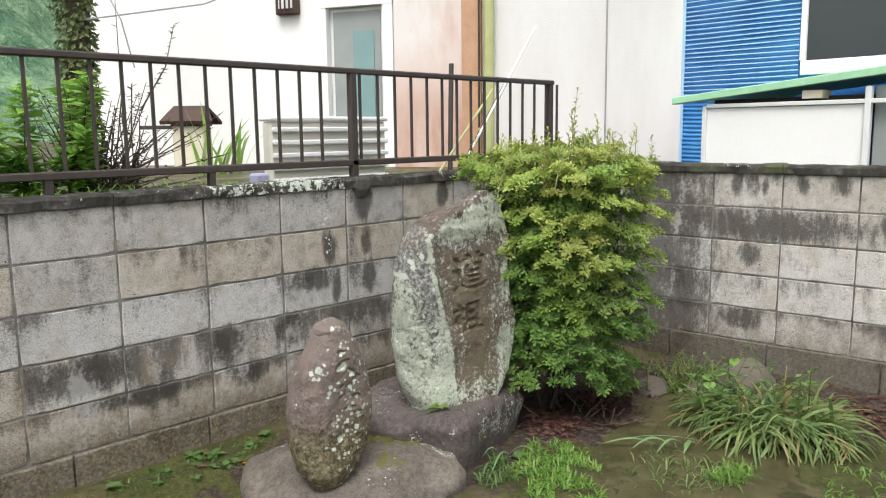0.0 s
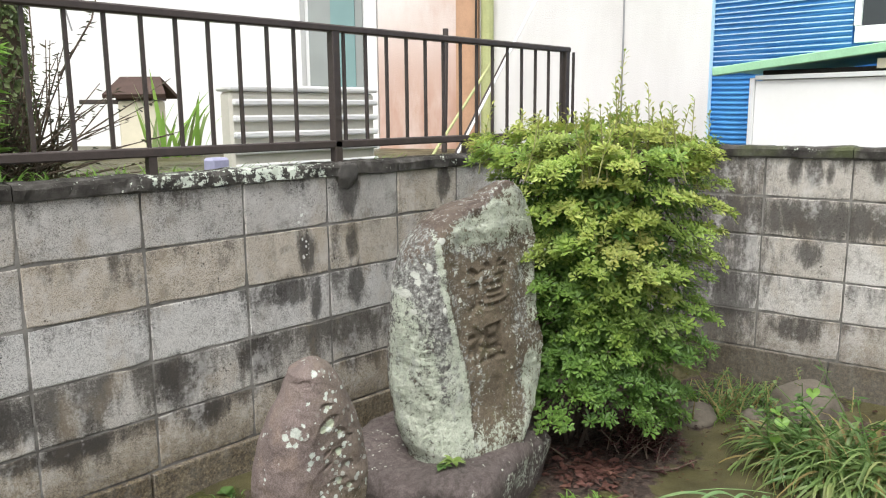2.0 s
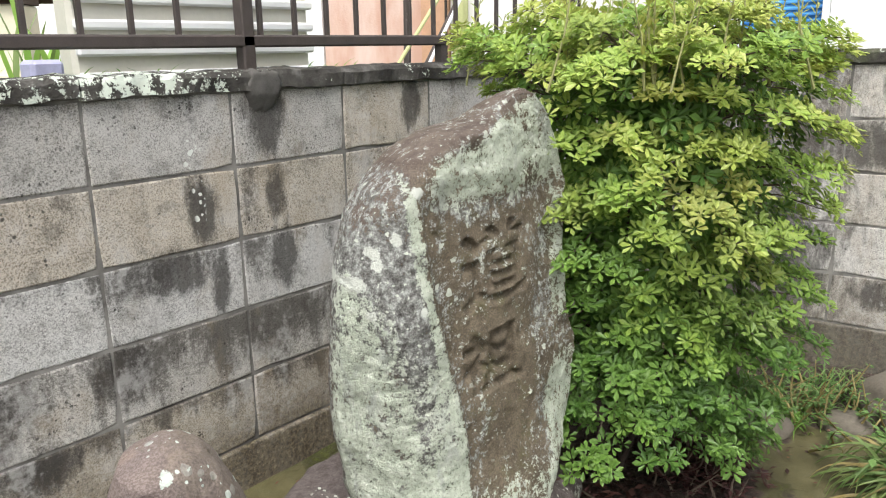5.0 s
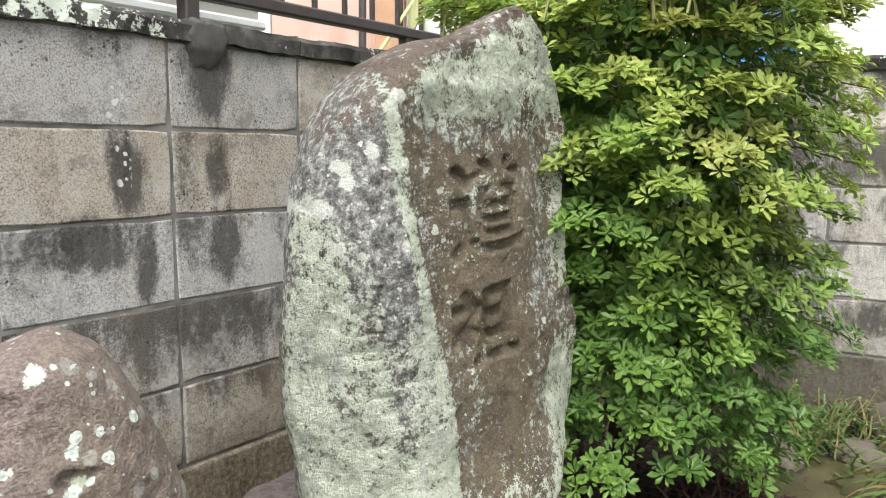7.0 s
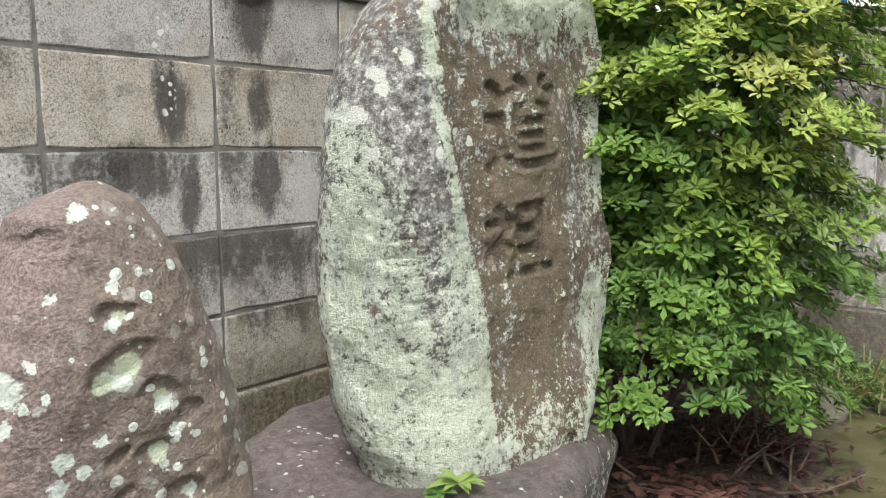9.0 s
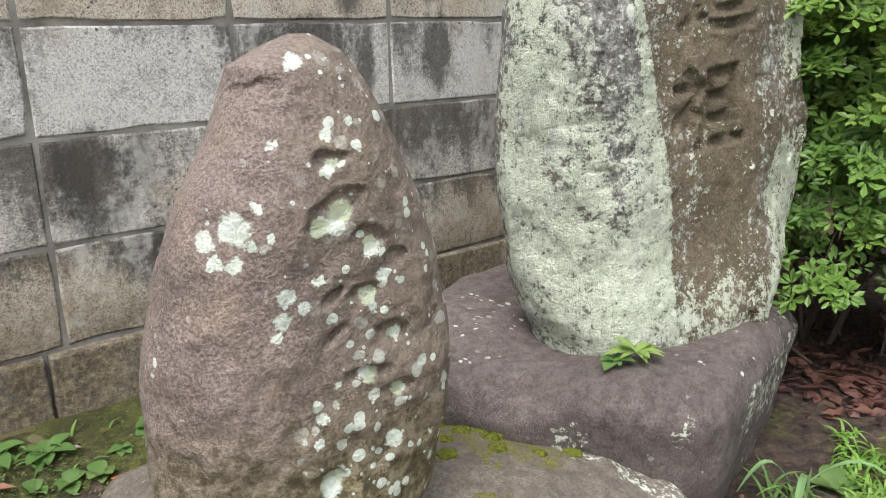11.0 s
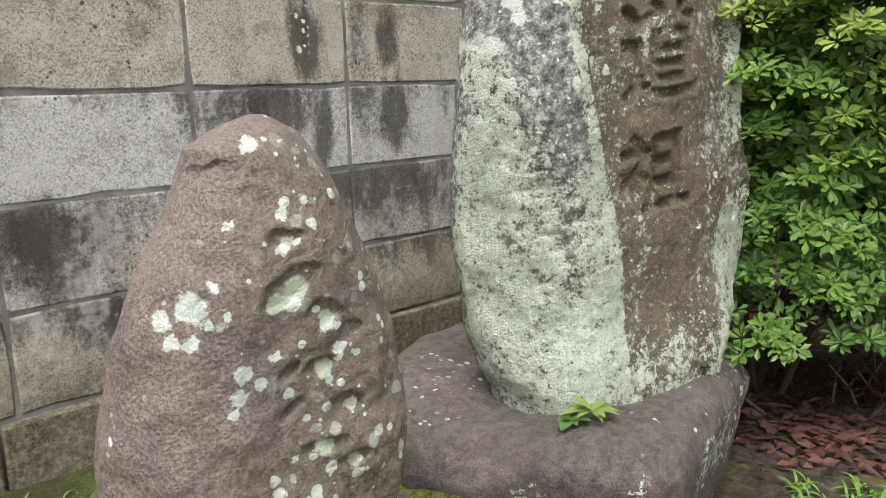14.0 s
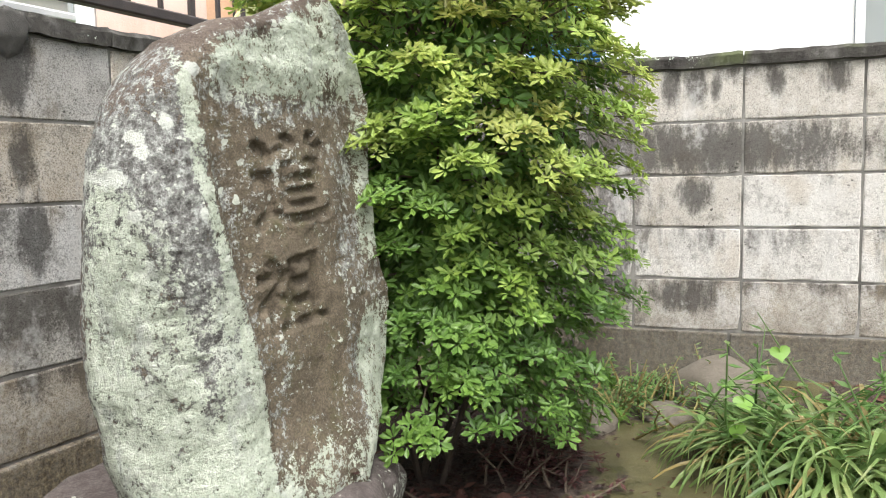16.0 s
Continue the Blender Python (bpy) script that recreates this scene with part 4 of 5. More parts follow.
class Leaves:
    """Many small spoon-shaped leaves in one mesh, each coloured by age and painted light."""

    def __init__(self, seed):
        self.v, self.f, self.c, self.rs = [], [], [], random.Random(seed)

    def leaf(self, at, d, up, length, width, tint):
        d = d.normalized()
        side = d.cross(up)
        if side.length < 1e-4:
            side = d.cross(Vector((0.2, 0.9, 0.3)))
        side.normalize()
        nrm = side.cross(d)
        o, w = len(self.v), width * 0.5
        bow = self.rs.uniform(-0.02, 0.16) * length
        for k, x, lift in ((0, 0, 0), (0.62, 0, -0.10), (1.0, 0, -0.05), (0.34, 0.62, 0), (0.68, 1.0, 0.08), (0.34, -0.62, 0), (0.68, -1.0, 0.08)):
            self.v.append(tuple(at + d * length * k + side * w * x + nrm * (width * lift - bow * k * k)))
        self.f += [(o, o + 1, o + 4, o + 3), (o + 1, o + 2, o + 4), (o, o + 5, o + 6, o + 1), (o + 1, o + 6, o + 2)]
        self.c += [tint] * 7

    def whorl(self, p, face, size, tint, n=6):
        """Leaves round a twig's tip."""
        rs = self.rs
        face = face.normalized()
        a = face.cross(Vector((0.1, 0.2, 1))).normalized()
        b = face.cross(a)
        turn = rs.uniform(0, 6.3)
        for j in range(n):
            th = turn + 2 * math.pi * j / n + rs.uniform(-0.3, 0.3)
            d = a * math.cos(th) + b * math.sin(th) + face * rs.uniform(0.05, 0.75) - Vector((0, 0, 0.12))
            ln = size * rs.uniform(0.7, 1.2)
            young = min(1, max(0, tint[0] + rs.uniform(-0.12, 0.12)))
            self.leaf(p + d * 0.004, d, face, ln, ln * rs.uniform(0.38, 0.5), (young, tint[1] * rs.uniform(0.5, 1), rs.random(), 1))

    def mesh(self, name, mat):
        me = bpy.data.meshes.new(name)
        me.from_pydata(self.v, [], self.f)
        me.materials.append(mat)
        at = me.color_attributes.new("age_light", "FLOAT_COLOR", "POINT")
        at.data.foreach_set("color", [x for c in self.c for x in c])
        return me


def build_bush():
    rs = random.Random(11)
    t = thing("shrub", "dense green shrub with small pointed leaves and yellowing tips", "shrub")
    lv = Leaves(5)
    twigs = bmesh.new()
    placed = []

    def age_light(p):
        """How young, with light from above added by height, and how bronzed."""
        # rising with z: younger leaves, and the brighter top against the shaded skirt
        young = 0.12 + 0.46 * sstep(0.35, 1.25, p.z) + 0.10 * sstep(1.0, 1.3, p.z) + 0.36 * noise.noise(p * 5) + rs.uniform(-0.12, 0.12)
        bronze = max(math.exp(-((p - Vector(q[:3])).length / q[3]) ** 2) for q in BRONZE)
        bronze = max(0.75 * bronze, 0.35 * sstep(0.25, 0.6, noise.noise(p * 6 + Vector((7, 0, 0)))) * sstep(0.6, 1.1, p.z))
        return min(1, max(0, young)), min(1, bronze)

    def spray(base, run, side, reach, wide, tint, n, size):
        """A flat fan of whorls along one side branch, drooping at its tip."""
        for j in range(n):
            a, b = rs.random() ** 0.55, rs.uniform(-1, 1)
            p = base + run * reach * a + side * wide * b * (1 - 0.55 * a) + Vector((rs.uniform(-0.008, 0.008), rs.uniform(-0.008, 0.008), -0.05 * a * a - 0.028 * b * b + rs.uniform(-0.012, 0.012)))
            face = Vector((0, 0, rs.uniform(0.5, 1.0))) + run * rs.uniform(0.3, 0.9) + side * (0.35 * b + rs.uniform(-0.3, 0.3))
            y = min(1, max(0, tint[0] + 0.22 * (a - 0.6)))
            lv.whorl(p, face, size * rs.uniform(0.8, 1.15), (y, tint[1]), rs.randint(5, 7))
        tip = base + run * reach - Vector((0, 0, 0.055))
        tube(twigs, [base - run * 0.12 - Vector((0, 0, 0.02)), base - Vector((0, 0, 0.008)), tip], [0.0035, 0.0025, 0.001], 4)

    tries = 0
    while len(placed) < 460 and tries < 9000:
        tries += 1
        th, z = rs.uniform(-math.pi, math.pi), 0.16 + 1.21 * rs.random()
        if z < 0.25 + 0.09 * math.cos(th + 2.75):
            continue
        edge = bush_radius(th, z)
        arc = th * 0.46
        if any(abs(z - q[1]) < 0.078 and min(abs(arc - q[0]), 2.89 - abs(arc - q[0])) < 0.105 and ((z - q[1]) / 0.078) ** 2 + (min(abs(arc - q[0]), 2.89 - abs(arc - q[0])) / 0.105) ** 2 < 1 for q in placed):
            continue
        placed.append((arc, z))
        out = Vector((math.cos(th), math.sin(th), 0))
        side = Vector((-out.y, out.x, 0))
        high = sstep(1.1, 1.36, z)
        run = (out + Vector((0, 0, rs.uniform(-0.12, 0.25) + high * 0.5 - 0.15 * sstep(0.5, 0.3, z)))).normalized()
        reach, wide = rs.uniform(0.13, 0.24), rs.uniform(0.07, 0.13)
        base = BUSH + out * max(0.02, edge * rs.uniform(0.88, 1.03) - reach) + Vector((0, 0, z))
        spray(base, run, side, reach, wide, age_light(base + run * reach), rs.randint(24, 32), 0.0265)
    # the flat top
    for i in range(80):
        th, r = rs.uniform(-math.pi, math.pi), 0.42 * rs.random() ** 0.5
        out = Vector((math.cos(th), math.sin(th), 0))
        base = BUSH + out * r + Vector((0, 0, rs.uniform(1.24, 1.34)))
        run = (out + Vector((0, 0, rs.uniform(0.2, 0.9)))).normalized()
        spray(base, run, Vector((-out.y, out.x, 0)), 0.12, 0.08, age_light(base), 18, 0.026)
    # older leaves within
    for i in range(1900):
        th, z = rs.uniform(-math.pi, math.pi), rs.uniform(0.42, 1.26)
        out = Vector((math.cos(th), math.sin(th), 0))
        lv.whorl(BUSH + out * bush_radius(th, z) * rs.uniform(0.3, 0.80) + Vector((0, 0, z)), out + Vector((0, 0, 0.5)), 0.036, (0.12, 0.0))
    for i in range(8):
        th = rs.uniform(-math.pi, math.pi)
        z = rs.uniform(0.5, 1.25)
        end = BUSH + Vector((math.cos(th), math.sin(th), 0)) * bush_radius(th, z) * 0.6 + Vector((0, 0, z))
        foot = BUSH + Vector((rs.uniform(-0.05, 0.08), rs.uniform(0.0, 0.10), 0.0))
        mid = foot.lerp(end, 0.5) + Vector((0, 0, 0.08))
        part("stem", tube(bmesh.new(), [foot, foot.lerp(mid, 0.5), mid, end], [0.009, 0.007, 0.005, 0.003], 5), MAT_STEM, t)
    # upright shoots with small leaves that stand apart
    tops = [(2.916, 2.176, 1.67), (2.93, 2.22, 1.58), (2.88, 2.16, 1.53), (3.00, 2.12, 1.54), (3.24, 2.05, 1.50), (3.30, 2.10, 1.47)]
    for k in range(52):
        if k < len(tops):
            b = Vector(tops[k])
        else:
            th, r = rs.uniform(-math.pi, math.pi), 0.47 * rs.random() ** 0.5
            b = BUSH + Vector((math.cos(th) * r, math.sin(th) * r, rs.uniform(1.38, 1.49)))
        a = Vector((b.x + rs.uniform(-0.06, 0.06), b.y + rs.uniform(-0.06, 0.06), 1.20))
        mid = a.lerp(b, 0.5) + Vector((rs.uniform(-0.012, 0.012), rs.uniform(-0.012, 0.012), 0))
        part("shoot", tube(bmesh.new(), [a, mid, b], [0.0032, 0.0024, 0.0012], 5), MAT_SHOOT, t)
        m = int(7 + (b.z - 1.2) * 45)
        for j in range(m):
            q = 0.25 + 0.75 * j / (m - 1)
            th = rs.uniform(-math.pi, math.pi)
            p = a.lerp(mid, q * 2) if q < 0.5 else mid.lerp(b, q * 2 - 1)
            d = Vector((math.cos(th), math.sin(th), rs.uniform(0.5, 1.5)))
            lv.leaf(p, d, Vector((0, 0, 1)), rs.uniform(0.022, 0.036), 0.011, (rs.uniform(0.5, 0.95), rs.uniform(0, 0.5), rs.random(), 1))
    part("twig", twigs, MAT_BARK, t, "thin brown side branches", kind="stuff")
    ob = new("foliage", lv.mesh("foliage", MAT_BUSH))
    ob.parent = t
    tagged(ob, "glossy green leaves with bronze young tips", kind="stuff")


build_bush()


# ---- strap-leaved clump ----
def strap(bm, at, th, length, width, droop, rise=1.0):
    """A long arching blade."""
    d = Vector((math.cos(th), math.sin(th), 0))
    side = Vector((-d.y, d.x, 0))
    prev = None
    n = 6
    for i in range(n + 1):
        k = i / n
        p = at + d * length * (0.25 * k + 0.6 * k * k * droop) + Vector((0, 0, length * (rise * k - droop * 0.95 * k * k)))
        w = width * (1 - k ** 3) * 0.5 + 0.0006
        pair = (bm.verts.new(p + side * w), bm.verts.new(p - side * w))
        if prev:
            bm.faces.new((prev[0], prev[1], pair[1], pair[0]))
        prev = pair


def blade_mesh(k):
    """One arching strap leaf, 1 long, bending over and curling to the side."""
    rs = random.Random(k)
    bm = bmesh.new()
    prev = None
    bend, curl, lift = rs.uniform(1.7, 2.7), rs.uniform(-0.3, 0.3), rs.uniform(1.05, 1.45)
    for i in range(9):
        q = i / 8
        a = lift - bend * 1.35 * q
        p = (prev[2] if prev else Vector((0, 0, 0))) + (Vector((math.cos(a + 0.35), curl * q, math.sin(a + 0.35))).normalized() / 8 if i else Vector((0, 0, 0)))
        w = 0.019 * (1 - q ** 2.5) * min(1, 0.5 + q * 3) + 0.001
        mid = bm.verts.new(p + Vector((0, 0, -0.004)))
        row = (bm.verts.new(p + Vector((0, w, 0))), mid, p, bm.verts.new(p + Vector((0, -w, 0))))
        if prev:
            bm.faces.new((prev[0], prev[1], row[1], row[0]))
            bm.faces.new((prev[1], prev[3], row[3], row[1]))
        prev = row
    return bm


def build_clump(x, y, n, spread, size, seed, label):
    rs = random.Random(seed)
    t = thing("grass_clump", label, "plant", at=(0, 0, 0))
    singles = []
    for k in range(8):
        me = mesh_of(blade_mesh(k + seed * 10), "blade", MAT_BLADE if k < 4 else MAT_STRAW)
        singles.append(me)
    rest = bmesh.new()
    for i in range(n):
        th, r = rs.uniform(-math.pi, math.pi), spread * rs.random() ** 0.6
        at = on_ground(x + math.cos(th) * r, y + math.sin(th) * r)
        ln = size * rs.uniform(0.55, 1.1)
        m = Matrix.Translation(at) @ Matrix.Rotation(th + rs.uniform(-1.1, 1.1), 4, "Z") @ Matrix.Rotation(rs.uniform(-0.6, 0.6), 4, "X") @ Matrix.Rotation(rs.uniform(-0.7, 0.5), 4, "Y") @ Matrix.Diagonal((ln, ln * rs.uniform(0.7, 1.3), ln, 1))
        if i < 95:
            ob = new("blade", rs.choice(singles))
            ob.matrix_world = m
            ob.parent = t
        else:
            have = len(rest.verts)
            rest.from_mesh(singles[rs.randrange(5)])
            rest.verts.ensure_lookup_table()
            bmesh.ops.transform(rest, matrix=m, verts=rest.verts[have:])
    part("tuft", rest, MAT_BLADE, t, kind="stuff")


def on_ground(x, y, up=0.0):
    return Vector((x, y, ground_z(x, y) + up))


build_clump(3.48, 1.64, 260, 0.13, 0.34, 5, "arching clump of green and straw-coloured strap leaves")
build_clump(3.44, 1.46, 360, 0.16, 0.40, 6, "arching clump of strap leaves with dry yellow blades")
build_clump(3.54, 1.27, 300, 0.14, 0.38, 7, "smaller clump of arching strap leaves by the wall")


# ---- fence on the wall ----
def build_fence():
    t = thing("fence", "dark brown painted steel bar railing on the block wall", "fence")
    y = 3.25
    part("top_rail", boxed(-4, 4.14, y - 0.022, y + 0.022, 1.785, 1.815, 0.006), MAT_IRON, t)
    part("bottom_rail", boxed(-4, 4.10, y - 0.02, y + 0.02, 1.312, 1.345, 0.005), MAT_IRON, t)
    me = mesh_of(boxed(-0.0065, 0.0065, -0.0065, 0.0065, 1.34, 1.79, 0.001), "bar", MAT_IRON)
    for i in range(-52, 14):
        ob = new("bar", me)
        ob.location = (2.478 - 0.128 + 0.1255 * (i + 1) if i < -1 else 2.478 + 0.1225 * (i + 1), y, 0)
        ob.parent = t
    for px in (2.425, 4.11, 0.43, -1.55):
        part("post", boxed(px - 0.02, px + 0.02, y - 0.02, y + 0.02, 1.245, 1.80, 0.004), MAT_IRON, t)
    for px in (3.25, 1.6, 0.9):
        part("bracket", boxed(px - 0.015, px + 0.015, y - 0.015, y + 0.015, 1.25, 1.315), MAT_IRON, t)


build_fence()

# ---- house behind ----
HC = Vector((5.35, 2.96, 0))
HD = Vector((-0.4108, 0.9117, 0))
HM = Matrix(((HD.x, HD.y, 0, HC.x), (HD.y, -HD.x, 0, HC.y), (0, 0, 1, 0), (0, 0, 0, 1)))


def house_box(s0, s1, d0, d1, z0, z1, bevel=0.0):
    """A box along the facade: s from the corner, d into the house."""
    return boxed(s0, s1, d0, d1, z0, z1, bevel, HM)


def pipe(points, r, sides=8):
    return tube(bmesh.new(), points, r, sides)


def on_house(s, d, z):
    return HM @ Vector((s, d, z))


def pane_material(name, c, rough):
    m = Mat(name, rough, 0, 0.6)
    return m.done(m.ramp(m.noise(1.4, 3), (0.35, tuple(x * 0.8 for x in c)), (0.65, c)))


MAT_GREYPANE = pane_material("grey_pane", (0.33, 0.36, 0.35), 0.25)
# teal of a reflection in the door glass, as a flat colour
MAT_TEALGLINT = pane_material("teal_reflection", (0.22, 0.36, 0.36), 0.25)
MAT_WINDOW = pane_material("dark_window_glass", (0.035, 0.04, 0.045), 0.03)
MAT_LAV = plain("lavender_plastic", (0.42, 0.42, 0.60), 0.5)
MAT_ROOFWOOD = plain("dark_brown_wood", (0.062, 0.036, 0.028), 0.7, 0, 0.3, 15)
MAT_CREAM = plain("cream_box", (0.62, 0.58, 0.45), 0.7, 0, 0.1, 8)
MAT_CABLE = plain("grey_cable", (0.30, 0.30, 0.31), 0.6)


def stained_stucco():
    m = Mat("stained_stucco", 0.9, 0, 0.2)
    n = m.noise(2.2, 4, 0.6, m.vec((1, 1, 0.25)))
    c = m.ramp(n, (0.4, (0.70, 0.69, 0.68)), (0.75, (0.60, 0.58, 0.565)))
    return m.done(c, m.noise(120, 3), 0.002)


MAT_STAINED = stained_stucco()


def siding_material():
    m = Mat("stained_panel", 0.85, 0, 0.2)
    n = m.noise(3.0, 5, 0.65, m.vec((1, 1, 0.35)))
    low = m.step(m.math("ADD", m.axis(2), m.math("MULTIPLY", m.math("SUBTRACT", n, 0.5), 1.2)), 1.5, 2.3, 0.25, -0.1)
    c = m.ramp(m.math("ADD", n, low), (0.35, (0.70, 0.66, 0.63)), (0.55, (0.62, 0.50, 0.45)), (0.8, (0.48, 0.31, 0.24)))
    return m.done(c, m.noise(90, 3), 0.002)


MAT_SIDING = siding_material()

house = thing("house", "white stuccoed house with stained brown siding beside a door", "house")
part("wall", house_box(0, 2.36, 0.0, 0.2, 0.4, 5.2), MAT_STAINED, house)
part("wall", house_box(3.05, 5.75, 0.0, 0.2, 0.4, 5.2), MAT_WHITE, house)
part("wall", house_box(2.36, 3.05, 0.0, 0.2, 2.62, 5.2), MAT_WHITE, house)
part("end_wall", house_box(5.55, 5.75, 0.2, 4.0, 0.4, 5.2), MAT_WHITE, house)
door = part("door", house_box(2.46, 2.99, 0.04, 0.08, 1.0, 2.56), MAT_ALU, house, "white framed door with panes coloured by their reflection")
# the pane's grey and the teal panel paint what the glass reflects
part("pane", house_box(2.50, 2.955, 0.028, 0.037, 1.60, 2.53), MAT_GREYPANE, door)
part("teal_pane", house_box(2.56, 2.76, 0.018, 0.025, 1.62, 2.36), MAT_TEALGLINT, door, "teal reflection laid on the pane as a panel")
part("kick_panel", house_box(2.50, 2.955, 0.03, 0.037, 1.05, 1.56), MAT_WHITE, door)
part("frame_side", house_box(2.36, 2.455, -0.03, 0.12, 1.0, 2.615), MAT_WHITE, house)
part("frame_side", house_box(2.995, 3.05, -0.03, 0.12, 1.0, 2.615), MAT_WHITE, house)
part("frame_top", house_box(2.36, 3.05, -0.034, 0.12, 2.565, 2.64), MAT_WHITE, house)
part("stained_panel", house_box(1.742, 2.352, -0.022, -0.003, 0.9, 4.0), MAT_SIDING, house, "pinkish brown stained wall panel")
part("corner_board", house_box(1.57, 1.735, -0.045, -0.003, 0.9, 4.0), MAT_ORANGE, house, "rust-stained brown board")
part("drain_pipe", pipe([on_house(1.50, -0.05, 0.9), on_house(1.50, -0.05, 4.0)], 0.045, 12), MAT_ALGAE, house, "drain pipe green with algae")
part("wall_cable", pipe([on_house(1.585, -0.06, 0.9), on_house(1.58, -0.06, 2.2), on_house(1.585, -0.06, 4.0)], 0.008), MAT_DARK, house)
part("wall_cable", pipe([on_house(0.56, -0.008, 0.9), on_house(0.56, -0.008, 4.5)], 0.006), MAT_CABLE, house)
vent = part("vent_box", house_box(3.26, 3.48, -0.07, -0.003, 2.53, 2.78, 0.01), MAT_ROOFWOOD, house, "brown framed vent with a pale centre")
part("vent_centre", house_box(3.30, 3.44, -0.078, -0.072, 2.58, 2.74), MAT_ALU, vent)
for k in range(3):
    part("vent_bar", house_box(3.32 + 0.045 * k, 3.332 + 0.045 * k, -0.09, -0.08, 2.56, 2.76), MAT_ROOFWOOD, vent)

for a, b, r, mt, lab in [((1.06, -0.25, 2.28), (1.46, -0.9, 1.19), 0.009, MAT_ALU, "pale metal pole leaning on the house"), ((1.28, -0.3, 1.86), (1.50, -0.8, 1.19), 0.014, MAT_IRON, "dark pole leaning on the house"),
                         ((1.66, -0.5, 2.0), (1.66, -0.55, 1.19), 0.02, MAT_IRON, "upright dark garden pole"), ((1.36, -0.4, 1.80), (1.62, -0.9, 1.19), 0.010, MAT_ALGAE, "green garden cane leaning on the house")]:
    tagged(new("pole", mesh_of(pipe([on_house(*a), on_house(*b)], r), "pole", mt)), lab, "pole", "poles by the house")


# lean-to and blue sheeting
def sheet_material():
    m = Mat("blue_ribbed_plastic", 0.35, 0, 0.4)
    n = m.noise(3, 4, 0.6)
    return m.done(m.ramp(n, (0.35, (0.035, 0.17, 0.44)), (0.7, (0.07, 0.27, 0.58))))


MAT_SHEET = sheet_material()
MAT_LINE = plain("pale_blue_cord", (0.42, 0.62, 0.78), 0.5)
lean_to = thing("shed", "lean-to shed with white panel under a green metal edge", "shed")
part("panel", boxed(4.47, 4.49, 1.40, 2.30, 0.5, 1.605), MAT_WHITE, lean_to)
part("side_panel", boxed(4.495, 5.3, 2.285, 2.30, 0.5, 1.605), MAT_WHITE, lean_to)
part("post", boxed(4.455, 4.495, 2.302, 2.328, 0.5, 1.62, 0.003), MAT_ALU, lean_to)
part("post", boxed(4.45, 4.49, 1.365, 1.398, 0.5, 1.70, 0.003), MAT_ALU, lean_to)
part("rail", boxed(4.452, 4.492, 1.0, 2.30, 1.608, 1.632, 0.003), MAT_ALU, lean_to)
part("back_panel", boxed(4.52, 4.54, 1.0, 1.364, 0.5, 1.70), MAT_GREYPANE, lean_to)
part("panel", boxed(4.47, 4.49, 0.2, 1.25, 0.5, 1.605), MAT_WHITE, lean_to)
part("beam", boxed(4.56, 4.60, 0.2, 2.30, 1.56, 1.66), MAT_DARK, lean_to)
part("rafter_end", boxed(4.46, 4.6, 1.62, 1.73, 1.645, 1.69), MAT_CREAM, lean_to)
part("roof_edge", boxed(-0.02, 2.9, -0.03, 0.03, -0.022, 0.022, 0.004, pose(4.45, 2.50, 1.66, 0, 0, -90) @ pose(0, 0, 0, 0, -5.6, 0)), MAT_GREENROOF, lean_to, "green painted metal edge")
part("roof_sheet", boxed(0.0, 2.85, 0.035, 0.93, 0.0, 0.012, 0, pose(4.45, 2.50, 1.66, 0, 0, -90) @ pose(0, 0, 0, 0, -5.6, 0)), MAT_GREENROOF, lean_to)

sheeting = thing("sheet_wall", "blue ribbed plastic sheeting on the house side with a window", "wall")
bm = bmesh.new()
prev = None
for k in range(0, 420):
    z = 0.5 + k * 0.008
    x = 5.40 - (0.008 if k % 4 in (1, 2) else 0.0)
    row = []
    for j in range(13):
        y = 2.99 - (2.99 - 2.115) * j / 12
        row.append(bm.verts.new((x + 0.008 * noise.noise(Vector((y * 3, z * 2, 0))), y, z + 0.012 * noise.noise(Vector((y * 2, 0, 5))))))
    if prev:
        for j in range(12):
            bm.faces.new((prev[j], prev[j + 1], row[j + 1], row[j]))
    prev = row
part("sheet", bm, MAT_SHEET, sheeting, kind="stuff")
bm = boxed(5.41, 5.5, 2.0, 2.995, 0.5, 3.86)
box(bm, 5.41, 5.5, -1.5, 2.0, 0.5, 1.82)
box(bm, 5.41, 5.5, -1.5, 1.1, 1.82, 3.86)
box(bm, 5.41, 5.5, 1.1, 2.0, 2.9, 3.86)
part("backing", bm, MAT_BLUE, sheeting)
cord = mesh_of(boxed(-0.003, 0.003, -0.437, 0.437, -0.0035, 0.0035), "cord", MAT_LINE)
for k in range(62):
    ob = new("cord", cord)
    ob.matrix_world = pose(5.385, 2.553, 1.70 + k * 0.034, 0.5 * math.sin(k * 0.9), 0, 0)
    ob.parent = sheeting
part("edge_strip", boxed(5.375, 5.392, 2.955, 3.0, 0.5, 3.86), MAT_LINE, sheeting)
window = part("window", boxed(5.375, 5.43, 1.05, 2.10, 1.835, 1.93, 0.004), MAT_WHITE, sheeting, "white framed sliding window with dark panes")
part("frame_side", boxed(5.375, 5.43, 2.072, 2.108, 1.932, 2.9, 0.004), MAT_WHITE, window)
part("frame_side", boxed(5.385, 5.42, 1.38, 1.41, 1.932, 2.9, 0.004), MAT_WHITE, window)
part("pane", boxed(5.405, 5.41, 1.05, 2.07, 1.932, 2.9), MAT_WINDOW, window)


# ---- things on the raised yard ----
def ribbed_bin():
    t = thing("storage_bin", "cream ribbed plastic storage bin behind the railing", "bin")
    part("body", boxed(2.03, 2.80, 3.42, 3.50, 1.19, 1.545, 0.012), MAT_BIN, t)
